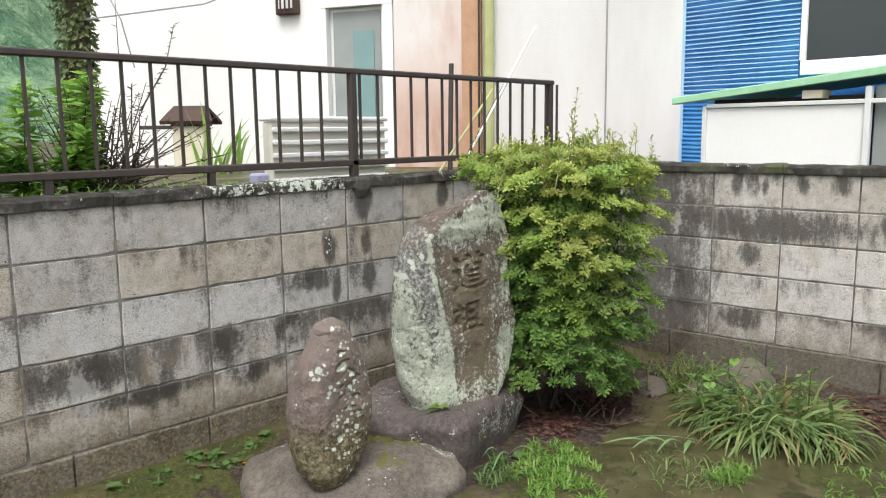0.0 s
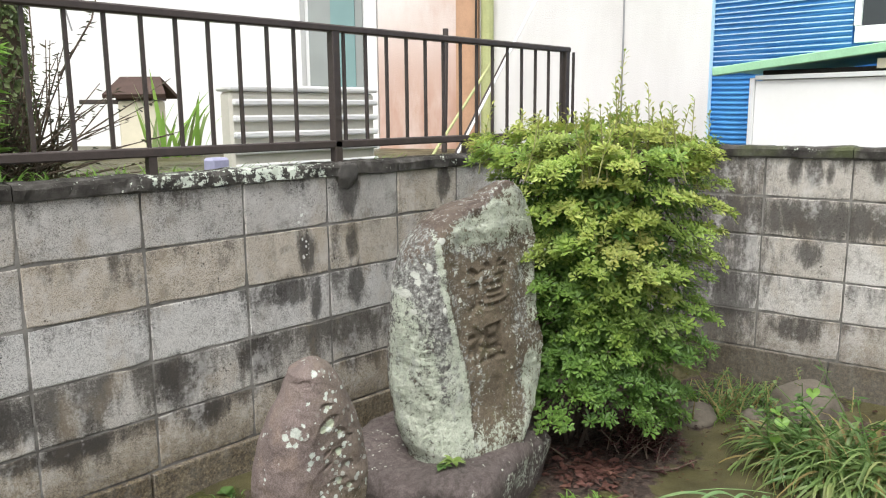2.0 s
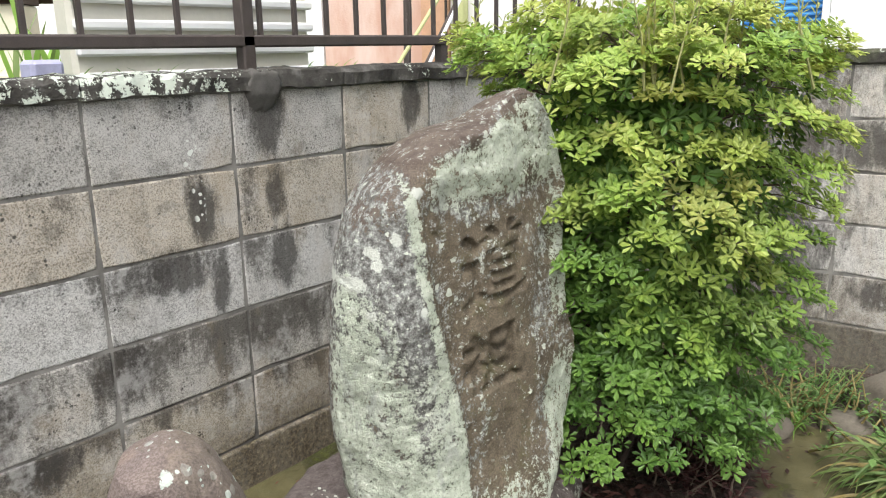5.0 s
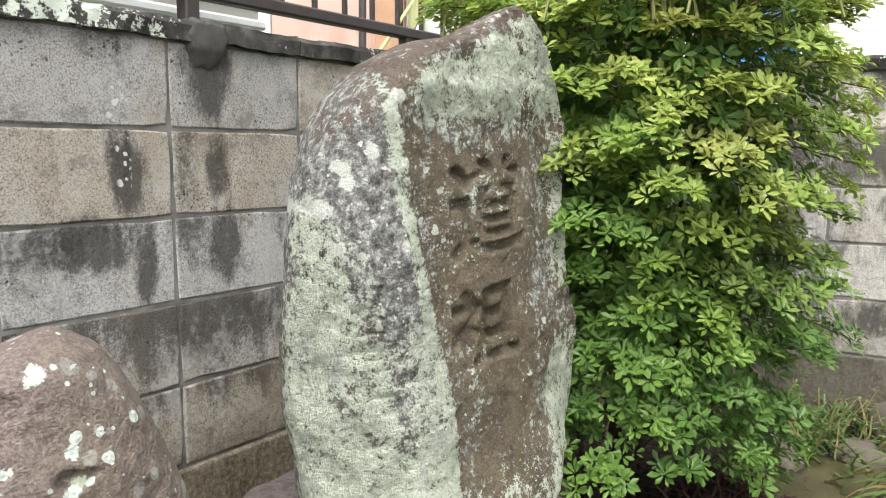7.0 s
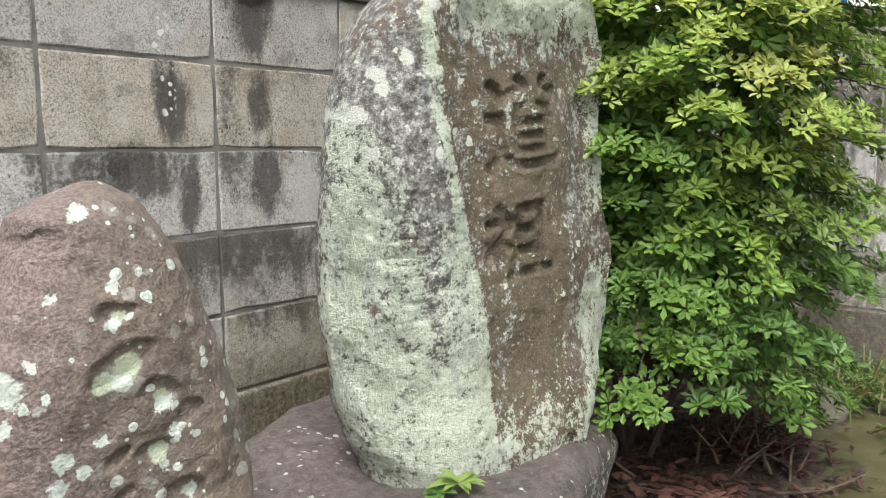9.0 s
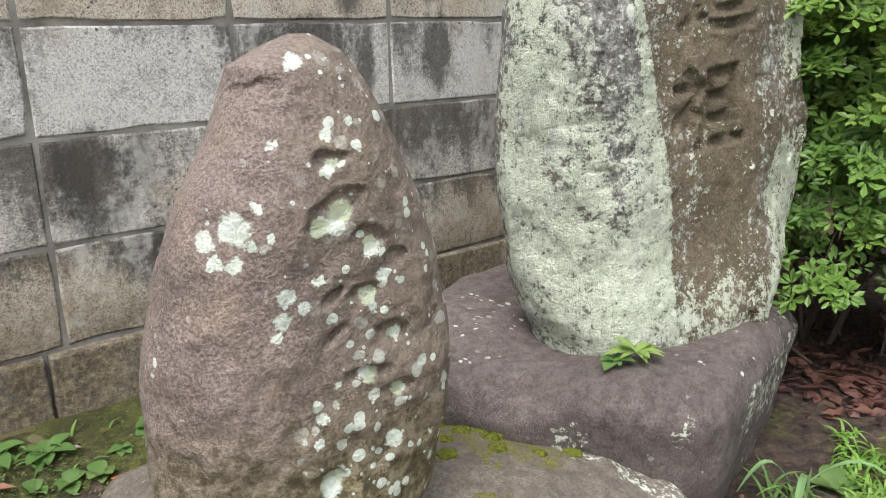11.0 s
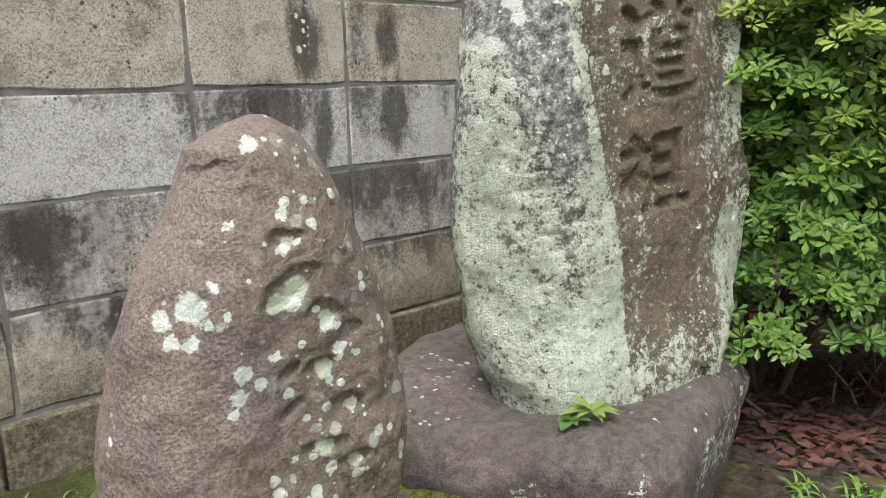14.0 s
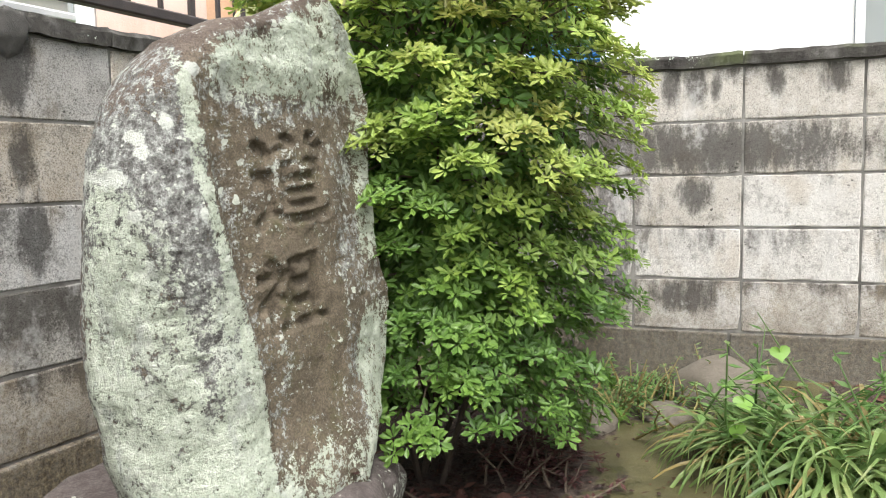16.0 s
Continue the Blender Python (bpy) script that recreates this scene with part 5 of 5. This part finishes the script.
    part("lid", boxed(2.02, 2.81, 3.405, 3.515, 1.547, 1.572, 0.008), MAT_WHITE, t)
    for z in (1.24, 1.305, 1.37, 1.435, 1.50):
        part("rib", boxed(2.035, 2.80, 3.395, 3.419, z - 0.010, z + 0.016, 0.006), MAT_WHITE, t)



ribbed_bin()


def little_house():
    t = thing("garden_shrine", "small cream box under a dark brown gable roof", "ornament")
    m = pose(2.83, 5.78, 1.19, 0, 0, 49)
    part("box", boxed(-0.13, 0.13, -0.12, 0.12, 0.0, 0.36, 0.01, m), MAT_CREAM, t)
    part("stand", boxed(-0.16, 0.16, -0.14, 0.14, -0.02, 0.02, 0.004, m), MAT_CREAM, t)
    for side in (-1, 1):
        bm = bmesh.new()
        vs = [bm.verts.new(m @ Vector(p)) for p in ((0, -0.13, 0.52), (0, 0.13, 0.52), (side * 0.18, 0.20, 0.40), (side * 0.18, -0.20, 0.40), (0, -0.13, 0.495), (0, 0.13, 0.495), (side * 0.17, 0.20, 0.375), (side * 0.17, -0.20, 0.375))]
        for f in ((0, 1, 2, 3), (7, 6, 5, 4), (0, 3, 7, 4), (1, 5, 6, 2), (2, 6, 7, 3), (0, 4, 5, 1)):
            bm.faces.new([vs[i] for i in f])
        bmesh.ops.recalc_face_normals(bm, faces=bm.faces)
        part("roof_side", bm, MAT_ROOFWOOD, t)
    part("gable", boxed(-0.13, 0.13, -0.13, 0.13, 0.362, 0.40, 0, m), MAT_ROOFWOOD, t)
    part("spout", boxed(-0.02, 0.02, 0.14, 0.40, 0.34, 0.37, 0.004, m), MAT_IRON, t)


little_house()
tagged(new("tub", mesh_of(boxed(1.90, 1.98, 3.36, 3.43, 1.19, 1.29, 0.01), "tub", MAT_LAV)), "small lavender plastic tub on the wall", "tub")


def leafy(name, label, category, places, mat, seed, size, stalk=MAT_BARK, up=0.6):
    """A plant of stalks with leaves: places are (foot, tip, leaves)."""
    rs = random.Random(seed)
    t = thing(name, label, category)
    lb, wb = bmesh.new(), bmesh.new()
    for foot, tip, n in places:
        a, b = Vector(foot), Vector(tip)
        mid = a.lerp(b, 0.5) + Vector((rs.uniform(-1, 1), rs.uniform(-1, 1), 0)) * (b - a).length * 0.08
        tube(wb, [a, mid, b], [0.006 * up + 0.001, 0.004 * up + 0.001, 0.0015], 5)
        for j in range(n):
            k = 0.15 + 0.85 * rs.random()
            p = a.lerp(mid, k * 2) if k < 0.5 else mid.lerp(b, k * 2 - 1)
            th = rs.uniform(-math.pi, math.pi)
            d = Vector((math.cos(th), math.sin(th), rs.uniform(-0.3, up)))
            leaf(lb, p, d, Vector((rs.uniform(-0.3, 0.3), rs.uniform(-0.3, 0.3), 1)), size * rs.uniform(0.6, 1.2), size * rs.uniform(0.3, 0.5))
    part("foliage", lb, mat, t, kind="stuff")
    part("stalk", wb, stalk, t, kind="stuff")
    return t


MAT_FRESH = leaf_material("fresh_broad_leaves", (0.14, 0.30, 0.05), (0.30, 0.52, 0.11), (0.42, 0.58, 0.17))
rs = random.Random(21)
leafy("garden_plant", "bright green leafy plant behind the railing", "plant", [((x, 3.75, 1.18), (x + rs.uniform(-0.15, 0.15), 3.7 + rs.uniform(-0.15, 0.25), rs.uniform(1.38, 1.78)), 150) for x in [0.62 + 0.075 * k for k in range(9)]], MAT_FRESH, 2, 0.10)
MAT_DKLEAF = leaf_material("dull_dark_leaves", (0.03, 0.035, 0.02), (0.06, 0.07, 0.035), (0.12, 0.07, 0.05))
leafy("bare_bush", "dark twiggy bush with sparse leaves", "bush", [((1.32 + rs.uniform(-0.15, 0.15), 3.75, 1.18), (1.32 + rs.uniform(-0.32, 0.35), 3.72 + rs.uniform(-0.1, 0.2), rs.uniform(1.3, 1.75)), 16) for k in range(60)] + [((1.25 + rs.uniform(-0.2, 0.2), 3.75, 1.2), (1.3 + rs.uniform(-0.5, 0.75), 3.72 + rs.uniform(-0.15, 0.2), rs.uniform(1.22, 1.6)), 12) for k in range(34)] + [((1.35, 3.75, 1.18), (1.55, 3.7, 1.7), 12), ((1.5, 3.72, 1.6), (1.69, 3.7, 2.02), 26), ((1.35, 3.75, 1.18), (1.45, 3.8, 2.15), 3)], MAT_DKLEAF, 3, 0.035)


def ivy_tree():
    rs = random.Random(8)
    t = thing("tree", "tree trunk wrapped in ivy beyond the railing", "tree")
    part("trunk", pipe([(2.18, 6.34, 1.0), (2.2, 6.33, 1.9), (2.23, 6.3, 2.6), (2.2, 6.3, 4.5)], [0.10, 0.09, 0.085, 0.07], 12), MAT_BARK, t)
    bm = bmesh.new()
    for k in range(3400):
        z = rs.uniform(1.1, 4.2)
        th = rs.uniform(-math.pi, math.pi)
        r = 0.085 + (0.055 + 0.04 * noise.noise(Vector((math.cos(th) * 2, math.sin(th) * 2, z * 2.5)))) * rs.random()
        d = Vector((math.cos(th) * 0.5 + rs.uniform(-0.6, 0.6), math.sin(th) * 0.5 + rs.uniform(-0.6, 0.6), rs.uniform(-1.0, 0.1)))
        leaf(bm, Vector((2.2 + math.cos(th) * r, 6.32 + math.sin(th) * r, z)), d, Vector((math.cos(th), math.sin(th), 0.3)), rs.uniform(0.04, 0.065), rs.uniform(0.03, 0.045))
    part("ivy", bm, MAT_DKGREEN, t, "green climbing ivy", kind="stuff")


MAT_DKGREEN = leaf_material("ivy_leaves", (0.07, 0.105, 0.04), (0.15, 0.20, 0.075), (0.26, 0.26, 0.13))
ivy_tree()
rs = random.Random(33)
t = thing("garden_plant", "tall strap-leaved plant beside the small shrine", "plant")
for k in range(22):
    bm = bmesh.new()
    strap(bm, Vector((2.72 + rs.uniform(-0.15, 0.3), 5.3 + rs.uniform(-0.06, 0.06), 1.18)), rs.uniform(-3.1, 3.1), rs.uniform(0.28, 0.62), 0.03, rs.uniform(0.05, 0.4))
    part("blade", bm, MAT_FRESH if k % 3 else MAT_BLADE, t)

bm = bmesh.new()
for k in range(2300):
    x, y = rs.uniform(-1.0, 3.0), 3.34 + 0.40 * rs.random() ** 1.3
    strap(bm, Vector((x, y, 1.185)), rs.uniform(-3.1, 3.1), rs.uniform(0.05, 0.16), rs.uniform(0.004, 0.008), rs.uniform(0.4, 0.9))
solid("weed_strip", bm, MAT_GRASS, "strip of weeds and grass along the wall top", "weeds", kind="stuff")


def far_hill():
    m = Mat("hazed_hill", 0.95, 0, 0.1)
    n = m.noise(0.35, 6, 0.75)
    # distance haze is mixed into these pale greens
    mat = m.done(m.ramp(n, (0.40, (0.07, 0.15, 0.09)), (0.62, (0.24, 0.37, 0.22))), n, 1.5)

    def h(x, y):
        return max(-2, 85 * math.exp(-((x + 14) / 36) ** 2 - ((y - 95) / 26) ** 2) + 2.2 * noise.noise(Vector((x * 0.13, y * 0.13, 0))) + 1.2 * noise.noise(Vector((x * 0.4, y * 0.4, 2))) - 1)
    solid("backdrop", grid_sheet(-90, 60, 50, 120, 1.4, h), mat, "distant wooded green hillside", "hill", kind="structure", smooth=True)


far_hill()
for pts in ([(2.2, 6.2, 2.35), (3.0, 5.8, 2.5), (4.0, 5.4, 2.95)], [(2.3, 6.3, 2.9), (2.42, 6.0, 2.35), (2.5, 6.0, 2.0)]):
    tagged(new("cable", mesh_of(pipe(pts, 0.006, 5), "cable", MAT_CABLE)), "thin grey cable hanging before the house", "cable", "cables")

MAT_PATCH = plain("smeared_mortar", (0.085, 0.08, 0.073), 0.9, 0, 0.45, 30, 0.003)
# mortar patch at the railing's post
bm = bmesh.new()
rows = []
for j in range(15):
    row = []
    for i in range(15):
        a, b = i / 7 - 1, j / 7 - 1
        low = 0.062 * (1 - 0.25 * a * a) if b < 0 else 0.052
        x = 2.43 + 0.056 * a * (1 + 0.25 * noise.noise(Vector((b * 2, 1, 0)))) * (1 - 0.12 * max(0, -b))
        z = 1.203 + b * low * (1 + 0.22 * noise.noise(Vector((a * 3, 5, 0))))
        edge = (1 - abs(a) ** 12) * (1 - abs(b) ** 12)
        y = 3.203 - (0.010 + 0.015 * sstep(-0.9, -0.1, b)) * edge ** 0.5 - 0.0012 * noise.noise(Vector((a * 5, b * 5, 2)))
        row.append(bm.verts.new((x, y, z)))
    rows.append(row)
for q, w in zip(rows, rows[1:]):
    for i in range(14):
        bm.faces.new((q[i], q[i + 1], w[i + 1], w[i]))
part("mortar_patch", bm, MAT_PATCH, wall_north, smooth=True)


# ---- plants and litter on the ground ----
def grass_patch(name, label, centre, rx, ry, turn, n, size, mat, seed):
    rs = random.Random(seed)
    bm = bmesh.new()
    for k in range(n):
        th, r = rs.uniform(-math.pi, math.pi), rs.random() ** 0.55
        a, b = math.cos(th) * r * rx, math.sin(th) * r * ry
        x, y = centre[0] + a * math.cos(turn) - b * math.sin(turn), centre[1] + a * math.sin(turn) + b * math.cos(turn)
        if noise.noise(Vector((x * 9, y * 9, seed))) < -0.25 * (1.3 - r):
            continue
        strap(bm, on_ground(x, y, -0.004), rs.uniform(-3.1, 3.1), size * rs.uniform(0.5, 1.3), rs.uniform(0.003, 0.006), rs.uniform(0.4, 1.0))
    solid(name, bm, mat, label, "grass", kind="stuff")


grass_patch("grass_patch", "bright green patch of short grass", (2.42, 1.90), 0.38, 0.19, 0.75, 2000, 0.052, MAT_GRASS, 1)
grass_patch("grass_patch", "small tuft of fresh green grass", (2.92, 1.36), 0.10, 0.08, 0, 240, 0.09, MAT_GRASS, 2)
grass_patch("grass_patch", "thin dry grass on damp moss", (2.85, 1.5), 0.30, 0.25, 0, 260, 0.07, MAT_BLADE, 3)
grass_patch("grass_patch", "low weeds at the foot of the pale wall", (4.08, 2.12), 0.18, 0.22, 0, 420, 0.09, MAT_WEED, 4)
grass_patch("grass_patch", "low weeds between field stones", (3.82, 2.12), 0.16, 0.14, 0, 260, 0.08, MAT_GRASS, 5)
grass_patch("grass_patch", "sparse weeds along the grey wall foot", (0.9, 3.07), 0.9, 0.08, 0, 190, 0.05, MAT_WEED, 6)
grass_patch("grass_patch", "sparse green weeds before the flat stone", (2.25, 2.1), 0.16, 0.08, 0.5, 160, 0.08, MAT_WEED, 7)
grass_patch("grass_patch", "short lawn grass on mossy ground", (3.0, 0.75), 0.5, 0.3, 0.3, 500, 0.05, MAT_GRASS, 9)

# the long blades that lie over the moss
t = thing("fallen_reed", "long reed-like green blades lying over moss", "plant")
for a, b, rise, w in [((3.14, 1.58), (2.80, 1.93), 0.05, 0.007), ((3.02, 1.70), (2.86, 1.80), 0.05, 0.026), ((2.98, 1.75), (2.82, 1.93), 0.035, 0.022), ((3.10, 1.62), (2.96, 1.60), 0.04, 0.022),
                      ((3.06, 1.66), (2.90, 1.70), 0.05, 0.018), ((2.40, 2.16), (2.22, 2.10), 0.05, 0.012), ((2.38, 2.15), (2.45, 2.02), 0.06, 0.012), ((2.36, 2.17), (2.28, 2.22), 0.06, 0.011)]:
    bm = bmesh.new()
    side = Vector((b[1] - a[1], a[0] - b[0], 0)).normalized()
    pairs = []
    for k in range(9):
        q = k / 8
        c = on_ground(a[0] + (b[0] - a[0]) * q, a[1] + (b[1] - a[1]) * q, 0.012 + rise * math.sin(math.pi * min(1, q * 0.9 + 0.05)))
        h = w * (math.sin(math.pi * (0.12 + 0.86 * q)) ** 0.7) * 0.5
        pairs.append((bm.verts.new(c + side * h), bm.verts.new(c - Vector((0, 0, h * 0.4))), bm.verts.new(c - side * h)))
    for p, r in zip(pairs, pairs[1:]):
        bm.faces.new((p[0], p[1], r[1], r[0]))
        bm.faces.new((p[1], p[2], r[2], r[1]))
    part("blade", bm, MAT_REED, t)


def rosette(at, n, size, mat, seed, label, name="weed", round_leaf=0.5):
    """A weed with a ring of broad leaves, each a mesh of its own."""
    rs = random.Random(seed)
    t = thing(name, label, "weed")
    for k in range(n):
        th = 2 * math.pi * k / n + rs.uniform(-0.4, 0.4)
        ln, tilt = size * rs.uniform(0.7, 1.2), rs.uniform(0.15, 0.8)
        d = Vector((math.cos(th) * math.cos(tilt), math.sin(th) * math.cos(tilt), math.sin(tilt)))
        side = Vector((-math.sin(th), math.cos(th), 0))
        up = side.cross(d) * -1
        bm = bmesh.new()
        rows = []
        for i in range(7):
            q = i / 6
            w = ln * round_leaf * (math.sin(math.pi * min(1, q * 0.97 + 0.02)) ** 0.8) * 0.5
            c = Vector(at) + d * ln * q - Vector((0, 0, 0.35 * ln * q * q))
            rows.append([bm.verts.new(c + side * w + up * w * 0.3), bm.verts.new(c), bm.verts.new(c - side * w + up * w * 0.3)])
        for a, b in zip(rows, rows[1:]):
            bm.faces.new((a[0], a[1], b[1], b[0]))
            bm.faces.new((a[1], a[2], b[2], b[1]))
        part("leaf", bm, mat, t, smooth=True)


MAT_PURPLE = leaf_material("dry_purplish_leaves", (0.045, 0.018, 0.018), (0.11, 0.048, 0.045), (0.20, 0.10, 0.085), 0.6)
rs = random.Random(19)
leafy("dead_branch", "heap of dead twigs with dry purplish leaves under the shrub", "branch", [((x, y, 0.0), (x + rs.uniform(-0.14, 0.14), y + rs.uniform(-0.12, 0.12), rs.uniform(0.04, 0.15)), 16) for x, y in [(rs.gauss(3.22, 0.11), rs.gauss(2.22, 0.08)) for k in range(46)]], MAT_PURPLE, 14, 0.03)
MAT_FERN = leaf_material("pale_fern", (0.18, 0.28, 0.07), (0.28, 0.38, 0.11), (0.36, 0.42, 0.16))
rosette(on_ground(1.36, 3.12), 9, 0.06, MAT_WEED, 1, "broad-leaved green weed at the wall foot")
rosette(on_ground(1.44, 3.08), 9, 0.055, MAT_WEED, 2, "broad-leaved green weed with pale leaves")
rosette(on_ground(1.30, 2.98), 4, 0.035, MAT_WEED, 3, "tiny bright green seedling on moss", round_leaf=0.8)
rosette(on_ground(1.50, 2.98), 9, 0.04, MAT_WEED, 4, "small clover-like weed on moss", round_leaf=0.8)
rosette(on_ground(1.45, 2.99), 9, 0.035, MAT_WEED, 5, "small clover-like weed on moss", round_leaf=0.8)
for k, (x, y, sz) in enumerate([(1.40, 3.0, 0.03), (1.55, 3.02, 0.03), (1.34, 3.05, 0.025), (1.22, 3.08, 0.035), (1.15, 3.02, 0.03), (1.62, 3.06, 0.04), (1.72, 3.1, 0.04), (1.0, 3.08, 0.05), (0.8, 3.05, 0.05)]):
    rosette(on_ground(x, y), 8, sz, MAT_WEED, 30 + k, "small round-leaved weed on mossy soil", round_leaf=0.75)
for k, (x, y, c) in enumerate([(1.33, 3.03, (0.20, 0.095, 0.065)), (1.505, 2.95, (0.45, 0.10, 0.02)), (1.47, 3.06, (0.20, 0.16, 0.13))]):
    bm = bmesh.new()
    leaf(bm, on_ground(x, y, 0.012), Vector((0.8, -0.5, 0.1)), Vector((0, 0.2, 1)), 0.05 if k == 0 else 0.025, 0.03 if k == 0 else 0.018)
    solid("fallen_leaf", bm, plain("fallen_leaf", c, 0.6), "single fallen dry leaf on moss", "leaf")
rosette(on_ground(1.92, 3.12), 7, 0.05, MAT_WEED, 6, "green weed at the foot of the block wall")
rosette(on_ground(2.0, 2.98), 5, 0.07, MAT_WEED, 12, "green sprout between wall and base stone")
rosette((2.135, 2.33, 0.288), 15, 0.05, MAT_FERN, 7, "light green fern growing at the stone foot", name="fern", round_leaf=0.32)
rosette((2.10, 2.345, 0.28), 7, 0.03, MAT_WEED, 8, "tiny green weed beside the fern", round_leaf=0.7)
rosette(on_ground(3.45, 2.24), 8, 0.10, MAT_WEED, 9, "small green fern under the shrub", name="fern", round_leaf=0.3)
rosette(on_ground(2.42, 2.12), 7, 0.06, MAT_WEED, 10, "little green weed on bare soil", round_leaf=0.7)


rs = random.Random(61)
leafy("weed", "tangled low weeds with small leaves between field stones", "weed", [((x, y, 0.02), (x + rs.uniform(-0.12, 0.12), y + rs.uniform(-0.12, 0.12), rs.uniform(0.08, 0.20)), 14) for x, y in [(rs.gauss(3.90, 0.14), rs.gauss(2.08, 0.15)) for k in range(60)]], MAT_WEED, 12, 0.028, MAT_STRAW)


def heart_vine():
    t = thing("vine", "bright green heart-leaved vine in the strap-leaved clump", "vine")
    for x, y, z, s, th in [(3.36, 1.63, 0.30, 0.055, 3.3), (3.42, 1.59, 0.36, 0.05, 3.6), (3.34, 1.67, 0.24, 0.055, 3.8), (3.32, 1.69, 0.17, 0.05, 3.0), (3.38, 1.71, 0.26, 0.045, 3.7)]:
        bm = bmesh.new()
        m = pose(x, y, z, 0, 0, math.degrees(th)) @ pose(0, 0, 0, 25 * math.sin(z * 90), 35 + 30 * math.cos(x * 70), 0)
        mid = bm.verts.new(m @ Vector((0, 0, -0.004)))
        ring = []
        for k in range(18):
            a = 2 * math.pi * k / 18
            hx = 13 * math.cos(a) - 5 * math.cos(2 * a) - 2 * math.cos(3 * a) - math.cos(4 * a)
            hy = 16 * math.sin(a) ** 3
            ring.append(bm.verts.new(m @ Vector((-hx * s / 30, hy * s / 30, 0.004 * math.cos(2 * a)))))
        for k in range(18):
            bm.faces.new((mid, ring[k], ring[(k + 1) % 18]))
        part("leaf", bm, MAT_GRASS, t)
    part("stem", pipe([on_ground(3.46, 1.84), (3.44, 1.79, 0.15), (3.42, 1.73, 0.26), (3.50, 1.62, 0.32)], 0.003, 5), MAT_WEED, t)


heart_vine()
rs = random.Random(77)
leafy("weed", "tall leafy weeds growing through the strap-leaved clump", "weed", [((3.46 + rs.uniform(-0.15, 0.2), 1.50 + rs.uniform(-0.25, 0.22), 0.0), (3.46 + rs.uniform(-0.25, 0.3), 1.50 + rs.uniform(-0.3, 0.3), rs.uniform(0.2, 0.42)), 12) for k in range(30)], MAT_WEED, 9, 0.05, MAT_WEED)


def litter(name, label, region, n, size, mat, seed):
    rs = random.Random(seed)
    bm = bmesh.new()
    for k in range(n):
        x, y = region(rs)
        th = rs.uniform(-math.pi, math.pi)
        d = Vector((math.cos(th), math.sin(th), rs.uniform(-0.2, 0.35)))
        leaf(bm, on_ground(x, y, rs.uniform(0.004, 0.016)), d, Vector((rs.uniform(-0.5, 0.5), rs.uniform(-0.5, 0.5), 1)), size * rs.uniform(0.5, 1.3), size * rs.uniform(0.3, 0.6), rs.uniform(-0.3, 0.3))
    solid(name, bm, mat, label, "leaves", kind="stuff")


litter("leaf_litter", "reddish-brown dead leaves on dark soil", lambda r: (r.gauss(2.87, 0.085), r.gauss(2.24, 0.075)), 210, 0.048, MAT_DEAD, 1)
litter("leaf_litter", "dark dead leaves under the shrub", lambda r: (r.gauss(3.18, 0.25), r.gauss(2.38, 0.17)), 1300, 0.026, MAT_DARKDEAD, 2)
litter("leaf_litter", "scattered dry leaves and bark by the wall", lambda r: (r.gauss(4.05, 0.12), r.gauss(1.10, 0.20)), 420, 0.05, MAT_DEAD, 3)
litter("leaf_litter", "scattered brown bits on mossy soil", lambda r: (r.uniform(0.6, 4.2), r.uniform(0.6, 3.15)), 700, 0.02, MAT_DEAD, 4)
litter("moss_tufts", "tiny green moss tufts along the wall foot", lambda r: (r.gauss(1.25, 0.32), 3.0 + r.gauss(0, 0.07)), 900, 0.009, MAT_DKGREEN, 5)
rs = random.Random(2)
bm = bmesh.new()
for k in range(16):
    th = rs.uniform(-math.pi, math.pi)
    x, y = 2.44 + rs.gauss(0, 0.035), 2.335 + rs.gauss(0, 0.015)
    leaf(bm, Vector((x, y, 0.285)), Vector((math.cos(th), math.sin(th), 0.35)), Vector((0.2, 0.1, 1)), 0.035, 0.02)
solid("leaf_litter", bm, MAT_DEAD, "few dead leaves caught at the stone foot", "leaves", kind="stuff")


def moss_cushion(x, y, z, r, seed):
    bm = bmesh.new()
    bmesh.ops.create_icosphere(bm, subdivisions=3, radius=1)
    for v in bm.verts:
        k = 1 + 0.35 * noise.noise(v.co * 1.7 + Vector((seed, 0, 0))) + 0.18 * noise.noise(v.co * 6)
        v.co = Vector((x + v.co.x * r * k, y + v.co.y * r * k, z + v.co.z * r * 0.35 * k))
    return solid("moss_cushion", bm, MAT_MOSS, "green moss cushion on the flat base stone", "moss", "moss on the flat stone", smooth=True)


def moss_material():
    m = Mat("moss", 0.95, 0, 0.1)
    n = m.noise(160, 4, 0.7)
    return m.done(m.ramp(n, (0.35, (0.05, 0.06, 0.01)), (0.65, (0.17, 0.18, 0.03))), n, 0.008)


MAT_MOSS = moss_material()
for k, (x, y, r) in enumerate([(1.93, 2.60, 0.03), (1.90, 2.56, 0.026), (1.95, 2.53, 0.02), (1.86, 2.52, 0.018), (1.97, 2.45, 0.024), (1.93, 2.44, 0.018), (1.99, 2.41, 0.016), (1.90, 2.40, 0.014), (2.0, 2.34, 0.015), (1.95, 2.36, 0.012), (1.82, 2.42, 0.016), (1.94, 2.56, 0.022), (1.88, 2.62, 0.024), (1.91, 2.49, 0.016), (1.96, 2.58, 0.016), (1.85, 2.46, 0.013), (1.94, 2.48, 0.015)]):
    moss_cushion(x, y, FLAT_TREE.ray_cast(Vector((x, y, 1)), Vector((0, 0, -1)))[0].z, r, k)
